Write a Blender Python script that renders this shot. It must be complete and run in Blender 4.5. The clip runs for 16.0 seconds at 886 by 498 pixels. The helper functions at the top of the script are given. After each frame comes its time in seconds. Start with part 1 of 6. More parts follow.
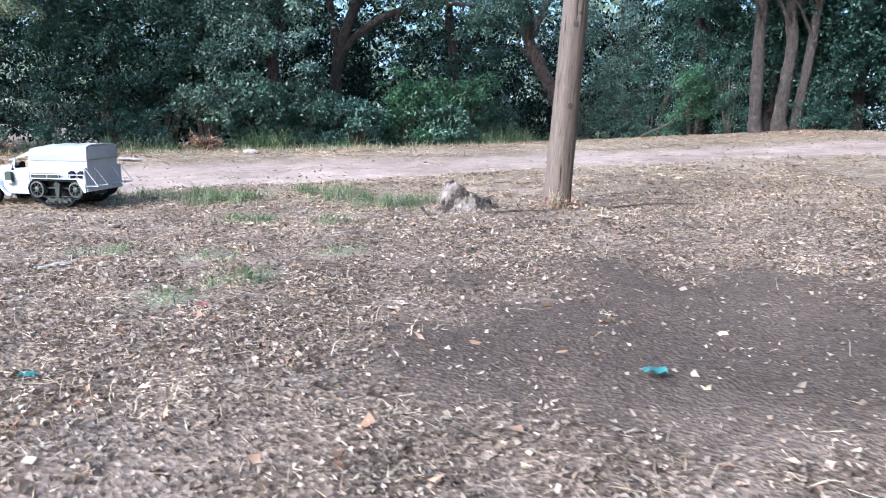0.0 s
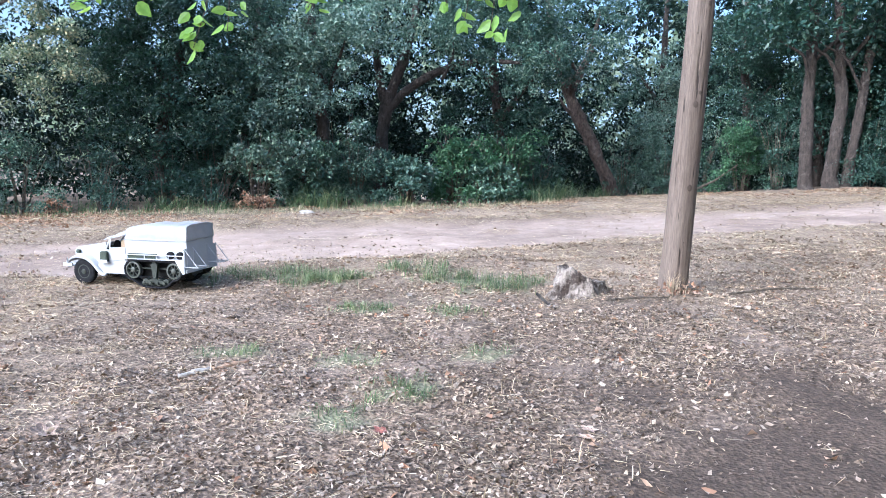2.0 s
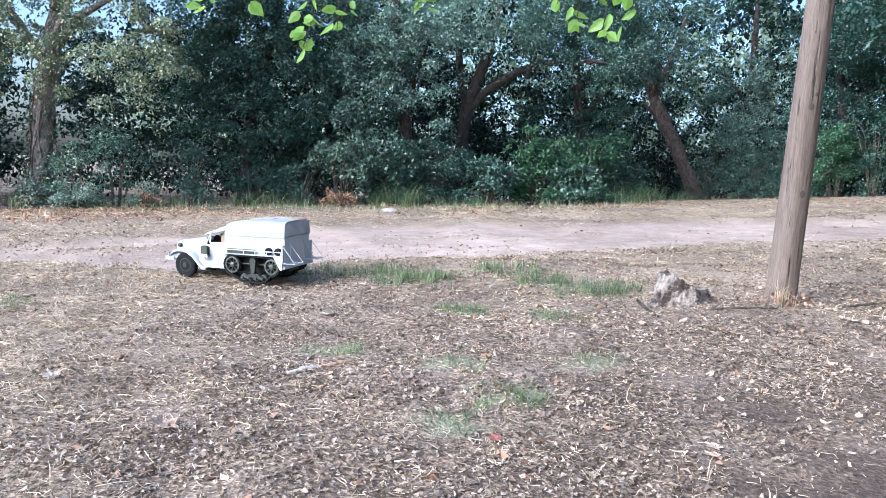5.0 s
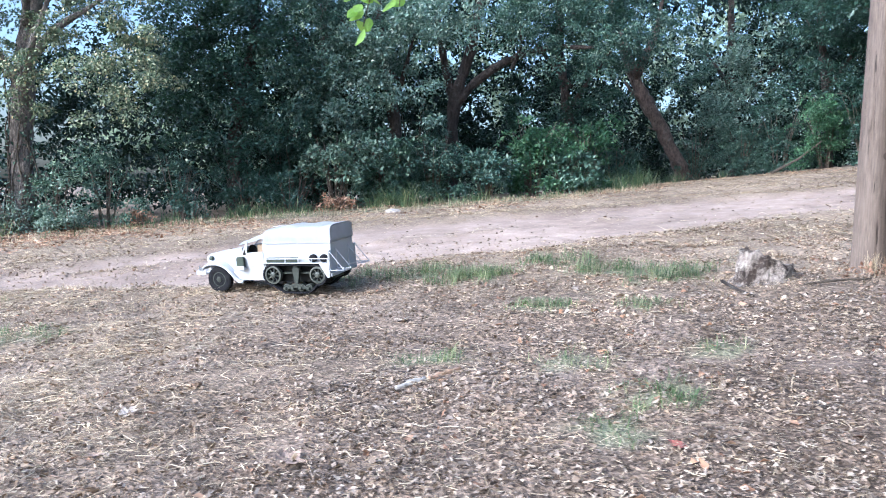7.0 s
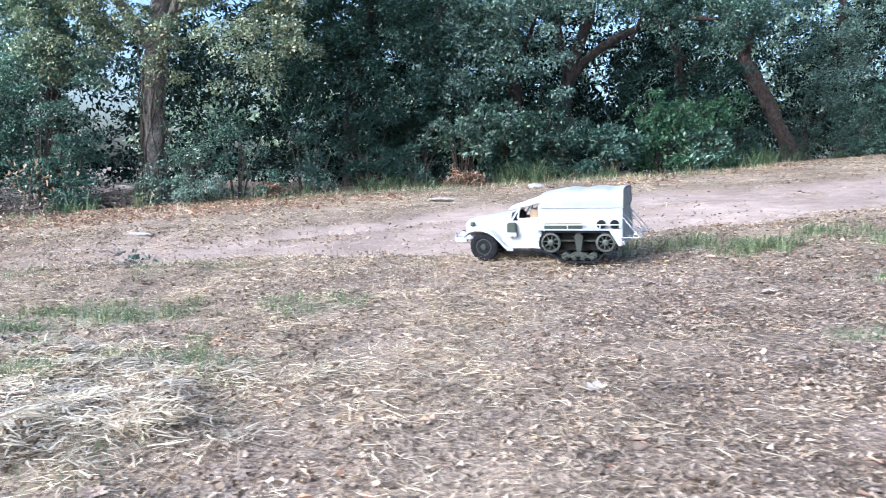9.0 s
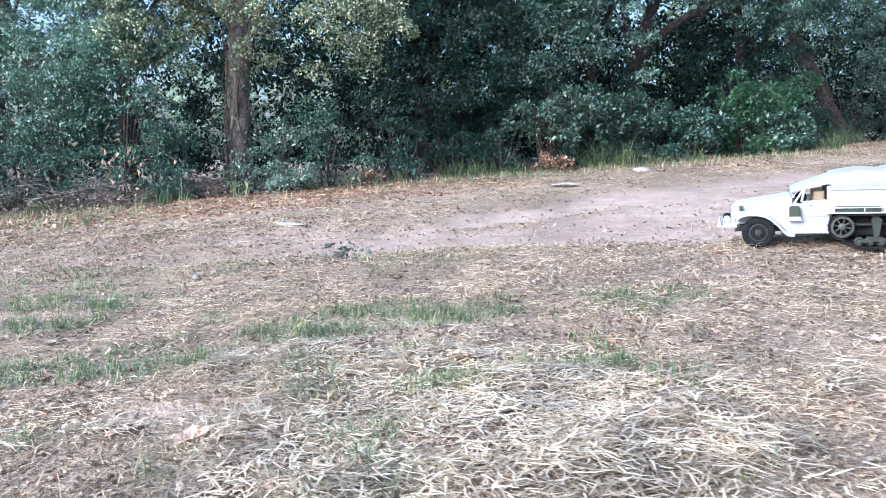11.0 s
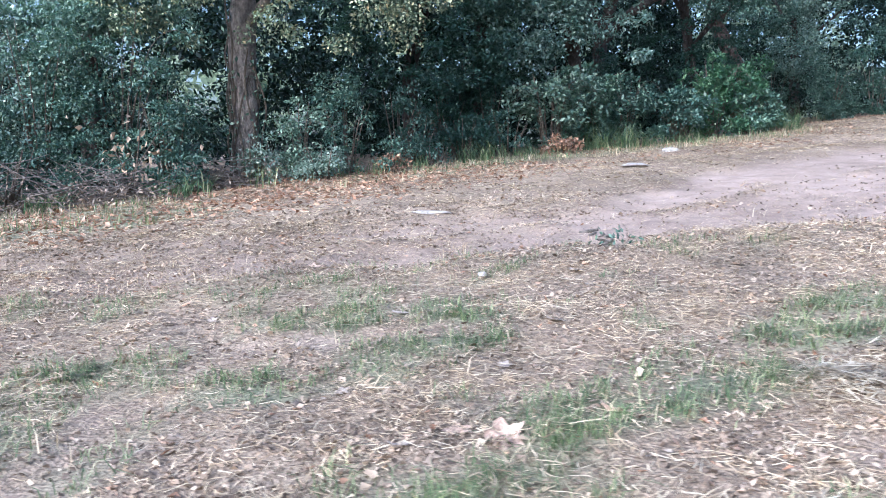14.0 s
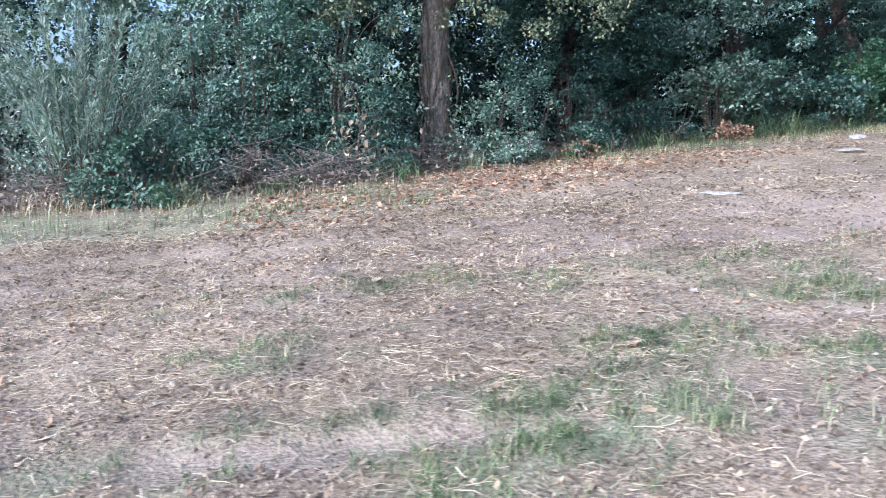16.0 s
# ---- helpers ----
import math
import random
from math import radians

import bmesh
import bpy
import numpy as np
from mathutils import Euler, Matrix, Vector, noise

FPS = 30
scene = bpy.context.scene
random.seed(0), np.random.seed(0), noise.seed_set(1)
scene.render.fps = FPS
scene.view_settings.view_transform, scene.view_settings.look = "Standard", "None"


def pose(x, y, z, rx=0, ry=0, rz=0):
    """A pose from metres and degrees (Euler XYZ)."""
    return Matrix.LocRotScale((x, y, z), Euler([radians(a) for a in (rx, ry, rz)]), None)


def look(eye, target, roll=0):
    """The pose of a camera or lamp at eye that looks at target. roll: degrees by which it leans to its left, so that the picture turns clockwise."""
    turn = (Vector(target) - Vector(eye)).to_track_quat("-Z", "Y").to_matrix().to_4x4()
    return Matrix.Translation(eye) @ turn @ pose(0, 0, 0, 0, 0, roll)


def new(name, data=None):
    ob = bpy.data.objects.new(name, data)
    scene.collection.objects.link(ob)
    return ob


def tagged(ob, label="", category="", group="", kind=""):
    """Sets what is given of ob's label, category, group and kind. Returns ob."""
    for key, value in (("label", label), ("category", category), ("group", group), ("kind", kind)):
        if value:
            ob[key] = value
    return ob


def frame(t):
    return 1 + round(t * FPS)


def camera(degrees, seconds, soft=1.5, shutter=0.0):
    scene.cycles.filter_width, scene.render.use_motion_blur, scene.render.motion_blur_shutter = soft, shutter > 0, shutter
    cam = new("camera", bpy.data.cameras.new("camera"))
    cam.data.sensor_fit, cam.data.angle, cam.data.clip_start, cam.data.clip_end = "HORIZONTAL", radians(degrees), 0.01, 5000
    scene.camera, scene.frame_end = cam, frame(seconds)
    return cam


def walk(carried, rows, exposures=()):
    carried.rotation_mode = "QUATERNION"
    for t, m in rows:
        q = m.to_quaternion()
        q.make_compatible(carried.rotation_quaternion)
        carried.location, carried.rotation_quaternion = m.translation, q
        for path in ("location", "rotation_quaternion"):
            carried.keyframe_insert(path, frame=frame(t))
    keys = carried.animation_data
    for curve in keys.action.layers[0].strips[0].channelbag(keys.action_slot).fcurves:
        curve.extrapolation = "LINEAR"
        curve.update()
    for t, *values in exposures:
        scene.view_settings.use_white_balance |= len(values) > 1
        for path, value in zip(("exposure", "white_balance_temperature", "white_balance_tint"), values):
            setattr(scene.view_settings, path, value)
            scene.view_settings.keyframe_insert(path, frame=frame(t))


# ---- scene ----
cam = camera(59.4, 16.0, soft=0.7, shutter=0.22)
EXPO, KELVIN, TINT = 1.38, 4880, 8
PATH = [
    (0, (0.072, -0.106, 0.882), (0.053, 1.878, 0.635), 3.7),
    (0.5, (-0.245, 0.088, 0.921), (-0.265, 2.075, 0.696), 3.5),
    (1, (-0.451, 0.104, 0.971), (-0.481, 2.094, 0.772), 3.2),
    (1.5, (-0.594, 0.109, 1.041), (-0.645, 2.102, 0.878), 3.1),
    (2, (-0.607, 0.118, 1.095), (-0.675, 2.112, 0.959), 3.8),
    (2.5, (-0.618, 0.1, 1.106), (-0.712, 2.094, 0.981), 4.9),
    (3, (-0.621, 0.098, 1.111), (-0.739, 2.091, 0.989), 5.7),
    (3.5, (-0.631, 0.087, 1.113), (-0.787, 2.077, 0.987), 6.0),
    (4, (-0.673, 0.095, 1.091), (-0.884, 2.079, 0.963), 5.7),
    (4.2, (-0.715, 0.098, 1.096), (-0.939, 2.081, 0.963), 5.7),
    (6.3, (-1.008, 0.369, 1.039), (-1.226, 2.35, 0.879), 2.4),
    (6.5, (-1.114, 0.399, 1.023), (-1.311, 2.383, 0.865), 1.9),
    (7, (-1.424, 0.473, 0.998), (-1.593, 2.461, 0.852), 0.9),
    (7.5, (-1.81, 0.586, 0.935), (-1.994, 2.572, 0.789), 0.8),
    (8, (-2.2, 0.661, 0.896), (-2.407, 2.644, 0.742), 1.5),
    (8.5, (-2.623, 0.671, 0.865), (-2.846, 2.651, 0.693), 1.7),
    (9, (-3.069, 0.74, 0.82), (-3.324, 2.714, 0.63), 1.5),
    (9.5, (-3.562, 0.77, 0.794), (-3.844, 2.739, 0.592), 1.3),
    (10, (-4.026, 0.726, 0.78), (-4.301, 2.696, 0.571), 1.1),
    (10.2, (-4.196, 0.747, 0.776), (-4.463, 2.718, 0.563), 1.1),
    (12.3, (-5.917, 1.17, 0.691), (-5.963, 3.156, 0.462), 0.5),
    (12.5, (-6.089, 1.16, 0.684), (-6.107, 3.146, 0.449), 0.6),
    (13, (-6.541, 1.291, 0.651), (-6.487, 3.275, 0.406), 0.4),
    (13.5, (-6.991, 1.487, 0.649), (-6.859, 3.467, 0.4), 0.1),
    (14, (-7.508, 1.618, 0.635), (-7.309, 3.594, 0.393), 0.0),
    (14.5, (-8.029, 1.771, 0.604), (-7.807, 3.744, 0.361), 0.3),
    (15, (-8.555, 1.778, 0.566), (-8.342, 3.752, 0.324), 0.4),
    (15.5, (-9.052, 1.757, 0.537), (-8.882, 3.734, 0.291), 0.2),
    (16, (-9.548, 1.799, 0.514), (-9.434, 3.78, 0.258), 0.2),
]
walk(cam, [(t, look(eye, target, roll)) for t, eye, target, roll in PATH], [(0, EXPO, KELVIN, TINT), (9.5, EXPO, KELVIN, TINT), (13, EXPO - 0.1, KELVIN - 60, TINT + 2), (16, EXPO - 0.2, KELVIN - 60, TINT + 2)])

# ---- world, sun, exposure ----
world = bpy.data.worlds.new("sky")
scene.world = world
world.use_nodes = True
wn = world.node_tree.nodes
sky = wn.new("ShaderNodeTexSky")
sky.sky_type = 'NISHITA'
sky.sun_disc = False
sky.sun_elevation = radians(30)
sky.sun_rotation = radians(225)
sky.air_density = 1.0
sky.dust_density = 5.0
sky.ozone_density = 0.3
wn["Background"].inputs["Strength"].default_value = 0.15
world.node_tree.links.new(sky.outputs[0], wn["Background"].inputs["Color"])

sun_data = bpy.data.lights.new("sun", 'SUN')
sun_data.energy = 2.0
sun_data.angle = radians(40)
sun_data.color = (1.0, 0.97, 0.95)
sun = new("sun", sun_data)
sun.matrix_world = look((-11, -7.5, 7.2), (0, 0, 0))


# ---- materials ----
def material(name):
    m = bpy.data.materials.new(name)
    m.use_nodes = True
    return m, m.node_tree.nodes, m.node_tree.links, m.node_tree.nodes["Principled BSDF"]


def ramp(nodes, stops):
    r = nodes.new("ShaderNodeValToRGB")
    e = r.color_ramp.elements
    while len(e) < len(stops):
        e.new(0.5)
    for k, (p, c) in enumerate(stops):
        e[k].position, e[k].color = p, (*c, 1)
    return r


def noise_tex(nodes, links, scale, detail=6.0, rough=0.6, coord=None, stretch=None):
    n = nodes.new("ShaderNodeTexNoise")
    n.inputs["Scale"].default_value, n.inputs["Detail"].default_value, n.inputs["Roughness"].default_value = scale, detail, rough
    if coord is None:
        coord = nodes.new("ShaderNodeTexCoord").outputs["Object"]
    if stretch:
        mp = nodes.new("ShaderNodeMapping")
        mp.inputs["Scale"].default_value = stretch
        links.new(coord, mp.inputs["Vector"])
        coord = mp.outputs["Vector"]
    links.new(coord, n.inputs["Vector"])
    return n


def mix(nodes, links, fac, a, b, mode='MIX'):
    m = nodes.new("ShaderNodeMix")
    m.data_type, m.blend_type = 'RGBA', mode
    for sock, val in ((m.inputs[0], fac), (m.inputs[6], a), (m.inputs[7], b)):
        if isinstance(val, (int, float)):
            sock.default_value = val
        elif isinstance(val, tuple):
            sock.default_value = (*val, 1)
        else:
            links.new(val, sock)
    return m.outputs[2]


def bump(nodes, links, height, strength, distance, bsdf):
    b = nodes.new("ShaderNodeBump")
    b.inputs["Strength"].default_value, b.inputs["Distance"].default_value = strength, distance
    links.new(height, b.inputs["Height"])
    links.new(b.outputs["Normal"], bsdf.inputs["Normal"])


def leaf_material(name, stops, rough=0.4, translucent=0.2, glow=(0.1, 0.19, 0.08), spec=0.32):
    """Leaf-like cards, each with its own tone."""
    m, n, l, p = material(name)
    g = n.new("ShaderNodeNewGeometry")
    r = ramp(n, stops)
    l.new(g.outputs["Random Per Island"], r.inputs[0])
    big = noise_tex(n, l, 1.3, 3)
    tone = ramp(n, [(0.3, (0.72, 0.72, 0.72)), (0.7, (1.2, 1.2, 1.2))])
    l.new(big.outputs["Fac"], tone.inputs[0])
    col = mix(n, l, 1.0, r.outputs[0], tone.outputs[0], 'MULTIPLY')
    mid = noise_tex(n, l, 4.5, 3)
    clump = ramp(n, [(0.35, (0.68, 0.7, 0.74)), (0.65, (1.22, 1.2, 1.14))])
    l.new(mid.outputs["Fac"], clump.inputs[0])
    col = mix(n, l, 1.0, col, clump.outputs[0], 'MULTIPLY')
    l.new(col, p.inputs["Base Color"])
    p.inputs["Roughness"].default_value = rough
    p.inputs["Specular IOR Level"].default_value = spec
    if translucent:
        t = n.new("ShaderNodeBsdfTranslucent")
        t.inputs["Color"].default_value = (*glow, 1)
        s = n.new("ShaderNodeMixShader")
        s.inputs[0].default_value = translucent
        l.new(p.outputs[0], s.inputs[1])
        l.new(t.outputs[0], s.inputs[2])
        l.new(s.outputs[0], n["Material Output"].inputs["Surface"])
    return m


LEAF_OAK = leaf_material("oak_leaf", [(0.0, (0.024, 0.058, 0.05)), (0.5, (0.064, 0.122, 0.102)), (0.85, (0.14, 0.218, 0.178)), (1.0, (0.26, 0.33, 0.25))])
# Lighter grey-green leaf; skylight on the outer crowns is put into its colour.
LEAF_LIT_SILVER = leaf_material("lit_silver_green_leaf", [(0.0, (0.05, 0.1, 0.086)), (0.5, (0.19, 0.285, 0.25)), (0.85, (0.34, 0.44, 0.38)), (1.0, (0.46, 0.54, 0.44))], translucent=0.3, glow=(0.14, 0.24, 0.13))
LEAF_WARM = leaf_material("warm_leaf", [(0.0, (0.085, 0.125, 0.08)), (0.5, (0.25, 0.305, 0.2)), (0.85, (0.44, 0.46, 0.3)), (1.0, (0.58, 0.47, 0.25))])
LEAF_BRAMBLE = leaf_material("bramble_leaf", [(0.0, (0.035, 0.08, 0.06)), (0.6, (0.1, 0.17, 0.13)), (1.0, (0.25, 0.34, 0.25))])
# Darker oak leaf; the shade of the recessed wood is put into its colour.
LEAF_SHADED = leaf_material("shaded_oak_leaf", [(0.0, (0.012, 0.036, 0.03)), (0.6, (0.034, 0.076, 0.06)), (1.0, (0.095, 0.155, 0.12))], spec=0.4)
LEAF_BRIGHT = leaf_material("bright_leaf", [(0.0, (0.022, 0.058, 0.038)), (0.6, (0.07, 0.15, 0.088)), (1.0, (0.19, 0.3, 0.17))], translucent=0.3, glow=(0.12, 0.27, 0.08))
LEAF_GREY = leaf_material("grey_leaf", [(0.0, (0.07, 0.12, 0.1)), (0.6, (0.25, 0.33, 0.285)), (1.0, (0.46, 0.53, 0.45))], translucent=0.3, glow=(0.18, 0.26, 0.14))
LEAF_DEEP = leaf_material("deep_green_leaf", [(0.0, (0.022, 0.056, 0.048)), (0.5, (0.08, 0.145, 0.118)), (0.85, (0.175, 0.26, 0.205)), (1.0, (0.32, 0.4, 0.29))])
LEAF_PALE = leaf_material("pale_backed_leaf", [(0.0, (0.045, 0.088, 0.068)), (0.5, (0.14, 0.215, 0.165)), (1.0, (0.36, 0.45, 0.34))])
# Nearly black leaves: the deep shade inside the wood is put into their colour.
LEAF_FAR_SHADED = leaf_material("far_shaded_leaf", [(0.0, (0.006, 0.014, 0.013)), (0.6, (0.016, 0.03, 0.026)), (1.0, (0.045, 0.07, 0.058))], translucent=0.05, spec=0.1)
# Pale leaf; haze and sunlight on the distant crowns are put into its colour.
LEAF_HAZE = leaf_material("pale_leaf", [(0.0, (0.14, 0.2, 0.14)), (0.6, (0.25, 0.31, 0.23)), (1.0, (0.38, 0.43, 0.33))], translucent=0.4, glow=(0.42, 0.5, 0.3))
LEAF_FRESH = leaf_material("fresh_leaf", [(0.0, (0.12, 0.24, 0.04)), (1.0, (0.2, 0.34, 0.07))], translucent=0.5, glow=(0.45, 0.65, 0.12))
LEAF_DEAD = leaf_material("dead_leaf", [(0.0, (0.06, 0.044, 0.034)), (0.4, (0.21, 0.157, 0.12)), (0.8, (0.36, 0.285, 0.225)), (1.0, (0.48, 0.4, 0.33))], rough=0.5, translucent=0.1, glow=(0.35, 0.22, 0.1), spec=0.5)
LEAF_TAN = leaf_material("tan_dead_leaf", [(0.0, (0.12, 0.086, 0.063)), (0.4, (0.27, 0.2, 0.148)), (0.8, (0.42, 0.326, 0.245)), (1.0, (0.52, 0.42, 0.325))], rough=0.6, translucent=0.1, glow=(0.35, 0.22, 0.1), spec=0.3)
LEAF_RUST = leaf_material("rust_leaf", [(0.0, (0.17, 0.085, 0.05)), (0.5, (0.4, 0.235, 0.15)), (1.0, (0.6, 0.42, 0.3))], rough=0.6, translucent=0.1, glow=(0.4, 0.2, 0.1), spec=0.3)
LEAF_WITHERED = leaf_material("withered_leaf", [(0.0, (0.3, 0.22, 0.15)), (1.0, (0.55, 0.43, 0.32))], rough=0.6, translucent=0.2, glow=(0.5, 0.36, 0.2), spec=0.3)
STRAW = leaf_material("straw", [(0.0, (0.2, 0.142, 0.092)), (0.5, (0.47, 0.37, 0.25)), (1.0, (0.76, 0.64, 0.465))], rough=0.55, translucent=0.15, glow=(0.5, 0.4, 0.22), spec=0.4)
PALE_STRAW = leaf_material("pale_straw", [(0.0, (0.25, 0.195, 0.135)), (0.4, (0.52, 0.435, 0.32)), (1.0, (0.82, 0.73, 0.57))], rough=0.55, translucent=0.15, glow=(0.5, 0.4, 0.22), spec=0.4)
GRASS = leaf_material("grass", [(0.0, (0.09, 0.135, 0.062)), (0.5, (0.2, 0.25, 0.115)), (0.8, (0.34, 0.36, 0.19)), (1.0, (0.56, 0.49, 0.31))], translucent=0.3)
REED = leaf_material("tall_grass", [(0.0, (0.07, 0.12, 0.06)), (0.6, (0.17, 0.23, 0.115)), (1.0, (0.4, 0.38, 0.22))], translucent=0.3)


def bark_material(name, dark, light, lichen=0.25):
    m, n, l, p = material(name)
    a = noise_tex(n, l, 16, 8, 0.8, stretch=(1, 1, 0.4))
    b = noise_tex(n, l, 7.0, 6, 0.75)
    r = ramp(n, [(0.36, dark), (0.64, light)])
    l.new(a.outputs["Fac"], r.inputs[0])
    patch = ramp(n, [(0.55, (0, 0, 0)), (0.68, (lichen, lichen, lichen))])
    l.new(b.outputs["Fac"], patch.inputs[0])
    l.new(mix(n, l, patch.outputs[0], r.outputs[0], (0.36, 0.34, 0.3)), p.inputs["Base Color"])
    p.inputs["Roughness"].default_value = 0.85
    bump(n, l, a.outputs["Fac"], 1.0, 0.12, p)
    return m


BARK = bark_material("brown_bark", (0.025, 0.019, 0.016), (0.105, 0.08, 0.067), 0.25)
BARK_WARM = bark_material("reddish_bark", (0.04, 0.028, 0.022), (0.22, 0.16, 0.13), 0.45)
BARK_GREY = bark_material("grey_bark", (0.085, 0.07, 0.06), (0.42, 0.36, 0.32), 0.6)
TWIG = bark_material("twig_bark", (0.08, 0.06, 0.045), (0.2, 0.16, 0.12), 0.1)


def pole_material():
    """Weathered softwood: long grain, drying cracks, grey over brown."""
    m, n, l, p = material("weathered_wood")
    a = noise_tex(n, l, 130, 8, 0.75, stretch=(1, 1, 0.06))
    b = noise_tex(n, l, 2.2, 5, stretch=(1, 1, 0.4))
    c = noise_tex(n, l, 34, 4, 0.6, stretch=(1, 1, 0.06))
    r = ramp(n, [(0.25, (0.06, 0.045, 0.037)), (0.5, (0.145, 0.113, 0.094)), (0.78, (0.25, 0.207, 0.18))])
    l.new(a.outputs["Fac"], r.inputs[0])
    tone = ramp(n, [(0.3, (0.75, 0.7, 0.66)), (0.7, (1.1, 1.08, 1.05))])
    l.new(b.outputs["Fac"], tone.inputs[0])
    crack = ramp(n, [(0.34, (0.14, 0.11, 0.095)), (0.385, (1, 1, 1))])
    l.new(c.outputs["Fac"], crack.inputs[0])
    col = mix(n, l, 1.0, r.outputs[0], tone.outputs[0], 'MULTIPLY')
    l.new(mix(n, l, 1.0, col, crack.outputs[0], 'MULTIPLY'), p.inputs["Base Color"])
    p.inputs["Roughness"].default_value = 0.8
    bump(n, l, mix(n, l, 1.0, a.outputs["Fac"], crack.outputs[0], 'MULTIPLY'), 0.7, 0.008, p)
    return m


POLE_WOOD = pole_material()


def plain(name, color, rough=0.5, metal=0.0, vary=0.1, scale=20.0, relief=0.0, spec=0.5):
    """Paint, plastic, rubber or metal with slight stains and relief."""
    m, n, l, p = material(name)
    a = noise_tex(n, l, scale, 6)
    lo, hi = tuple(c * (1 - vary) for c in color), tuple(min(1, c * (1 + vary)) for c in color)
    r = ramp(n, [(0.3, lo), (0.7, hi)])
    l.new(a.outputs["Fac"], r.inputs[0])
    l.new(r.outputs[0], p.inputs["Base Color"])
    p.inputs["Roughness"].default_value, p.inputs["Metallic"].default_value = rough, metal
    p.inputs["Specular IOR Level"].default_value = spec
    if relief:
        bump(n, l, a.outputs["Fac"], 0.6, relief, p)
    return m


def ground_material():
    m, n, l, p = material("ground_soil")
    co = n.new("ShaderNodeTexCoord").outputs["Object"]
    fine = noise_tex(n, l, 38, 8, 0.7, co)
    mid = noise_tex(n, l, 5, 6, 0.6, co)
    big = noise_tex(n, l, 0.8, 4, 0.55, co)
    crumbs = n.new("ShaderNodeTexVoronoi")
    crumbs.inputs["Scale"].default_value = 62
    l.new(co, crumbs.inputs["Vector"])
    zones = {}
    for z in ("road", "bare", "green", "straw"):
        at = n.new("ShaderNodeAttribute")
        at.attribute_name = z
        zones[z] = at.outputs["Fac"]
    litter = ramp(n, [(0.3, (0.055, 0.041, 0.032)), (0.5, (0.17, 0.13, 0.1)), (0.72, (0.35, 0.277, 0.216))])
    l.new(fine.outputs["Fac"], litter.inputs[0])
    cell = ramp(n, [(0.0, (0.4, 0.38, 0.36)), (0.5, (0.95, 0.92, 0.9)), (1.0, (1.75, 1.68, 1.6))])
    sep = n.new("ShaderNodeSeparateColor")
    l.new(crumbs.outputs["Color"], sep.inputs[0])
    l.new(sep.outputs[0], cell.inputs[0])
    litter_c = mix(n, l, 1.0, litter.outputs[0], cell.outputs[0], 'MULTIPLY')
    dust = ramp(n, [(0.25, (0.265, 0.203, 0.166)), (0.6, (0.39, 0.304, 0.254)), (0.8, (0.48, 0.385, 0.325))])
    l.new(mid.outputs["Fac"], dust.inputs[0])
    grit = ramp(n, [(0.3, (0.8, 0.79, 0.78)), (0.7, (1.12, 1.12, 1.12))])
    l.new(fine.outputs["Fac"], grit.inputs[0])
    road_c = mix(n, l, 1.0, dust.outputs[0], grit.outputs[0], 'MULTIPLY')
    damp = ramp(n, [(0.3, (0.04, 0.029, 0.023)), (0.7, (0.115, 0.085, 0.067))])
    l.new(fine.outputs["Fac"], damp.inputs[0])
    green = ramp(n, [(0.3, (0.11, 0.115, 0.07)), (0.7, (0.31, 0.3, 0.2))])
    l.new(fine.outputs["Fac"], green.inputs[0])
    patchy = ramp(n, [(0.54, (0, 0, 0)), (0.66, (0.45, 0.45, 0.45))])
    spots = noise_tex(n, l, 1.7, 5, 0.6, co)
    l.new(spots.outputs["Fac"], patchy.inputs[0])
    col = mix(n, l, patchy.outputs[0], litter_c, road_c)
    mown = ramp(n, [(0.3, (0.12, 0.088, 0.064)), (0.5, (0.31, 0.242, 0.176)), (0.72, (0.48, 0.39, 0.29))])
    l.new(fine.outputs["Fac"], mown.inputs[0])
    col = mix(n, l, zones["straw"], col, mown.outputs[0])
    col = mix(n, l, zones["green"], col, green.outputs[0])
    col = mix(n, l, zones["bare"], col, damp.outputs[0])
    col = mix(n, l, zones["road"], col, road_c)
    tone = ramp(n, [(0.3, (0.72, 0.7, 0.69)), (0.7, (1.18, 1.18, 1.18))])
    l.new(big.outputs["Fac"], tone.inputs[0])
    l.new(mix(n, l, 1.0, col, tone.outputs[0], 'MULTIPLY'), p.inputs["Base Color"])
    p.inputs["Roughness"].default_value = 0.9
    p.inputs["Specular IOR Level"].default_value = 0.25
    bump(n, l, mix(n, l, 0.5, fine.outputs["Fac"], crumbs.outputs["Distance"]), 0.9, 0.015, p)
    return m


SOIL = ground_material()
STONE = plain("pale_stone", (0.33, 0.3, 0.275), 0.9, vary=0.4, scale=25, relief=0.02)


# ---- building helpers ----
rng = np.random.default_rng(7)


def mesh_object(name, verts, faces, mat, parent=None, label="", smooth=False):
    me = bpy.data.meshes.new(name)
    me.from_pydata([tuple(v) for v in verts], [], [tuple(f) for f in faces])
    if mat:
        me.materials.append(mat)
    if smooth:
        me.polygons.foreach_set("use_smooth", [True] * len(me.polygons))
    me.update()
    ob = new(name, me)
    if parent:
        ob.parent = parent
    return tagged(ob, label)


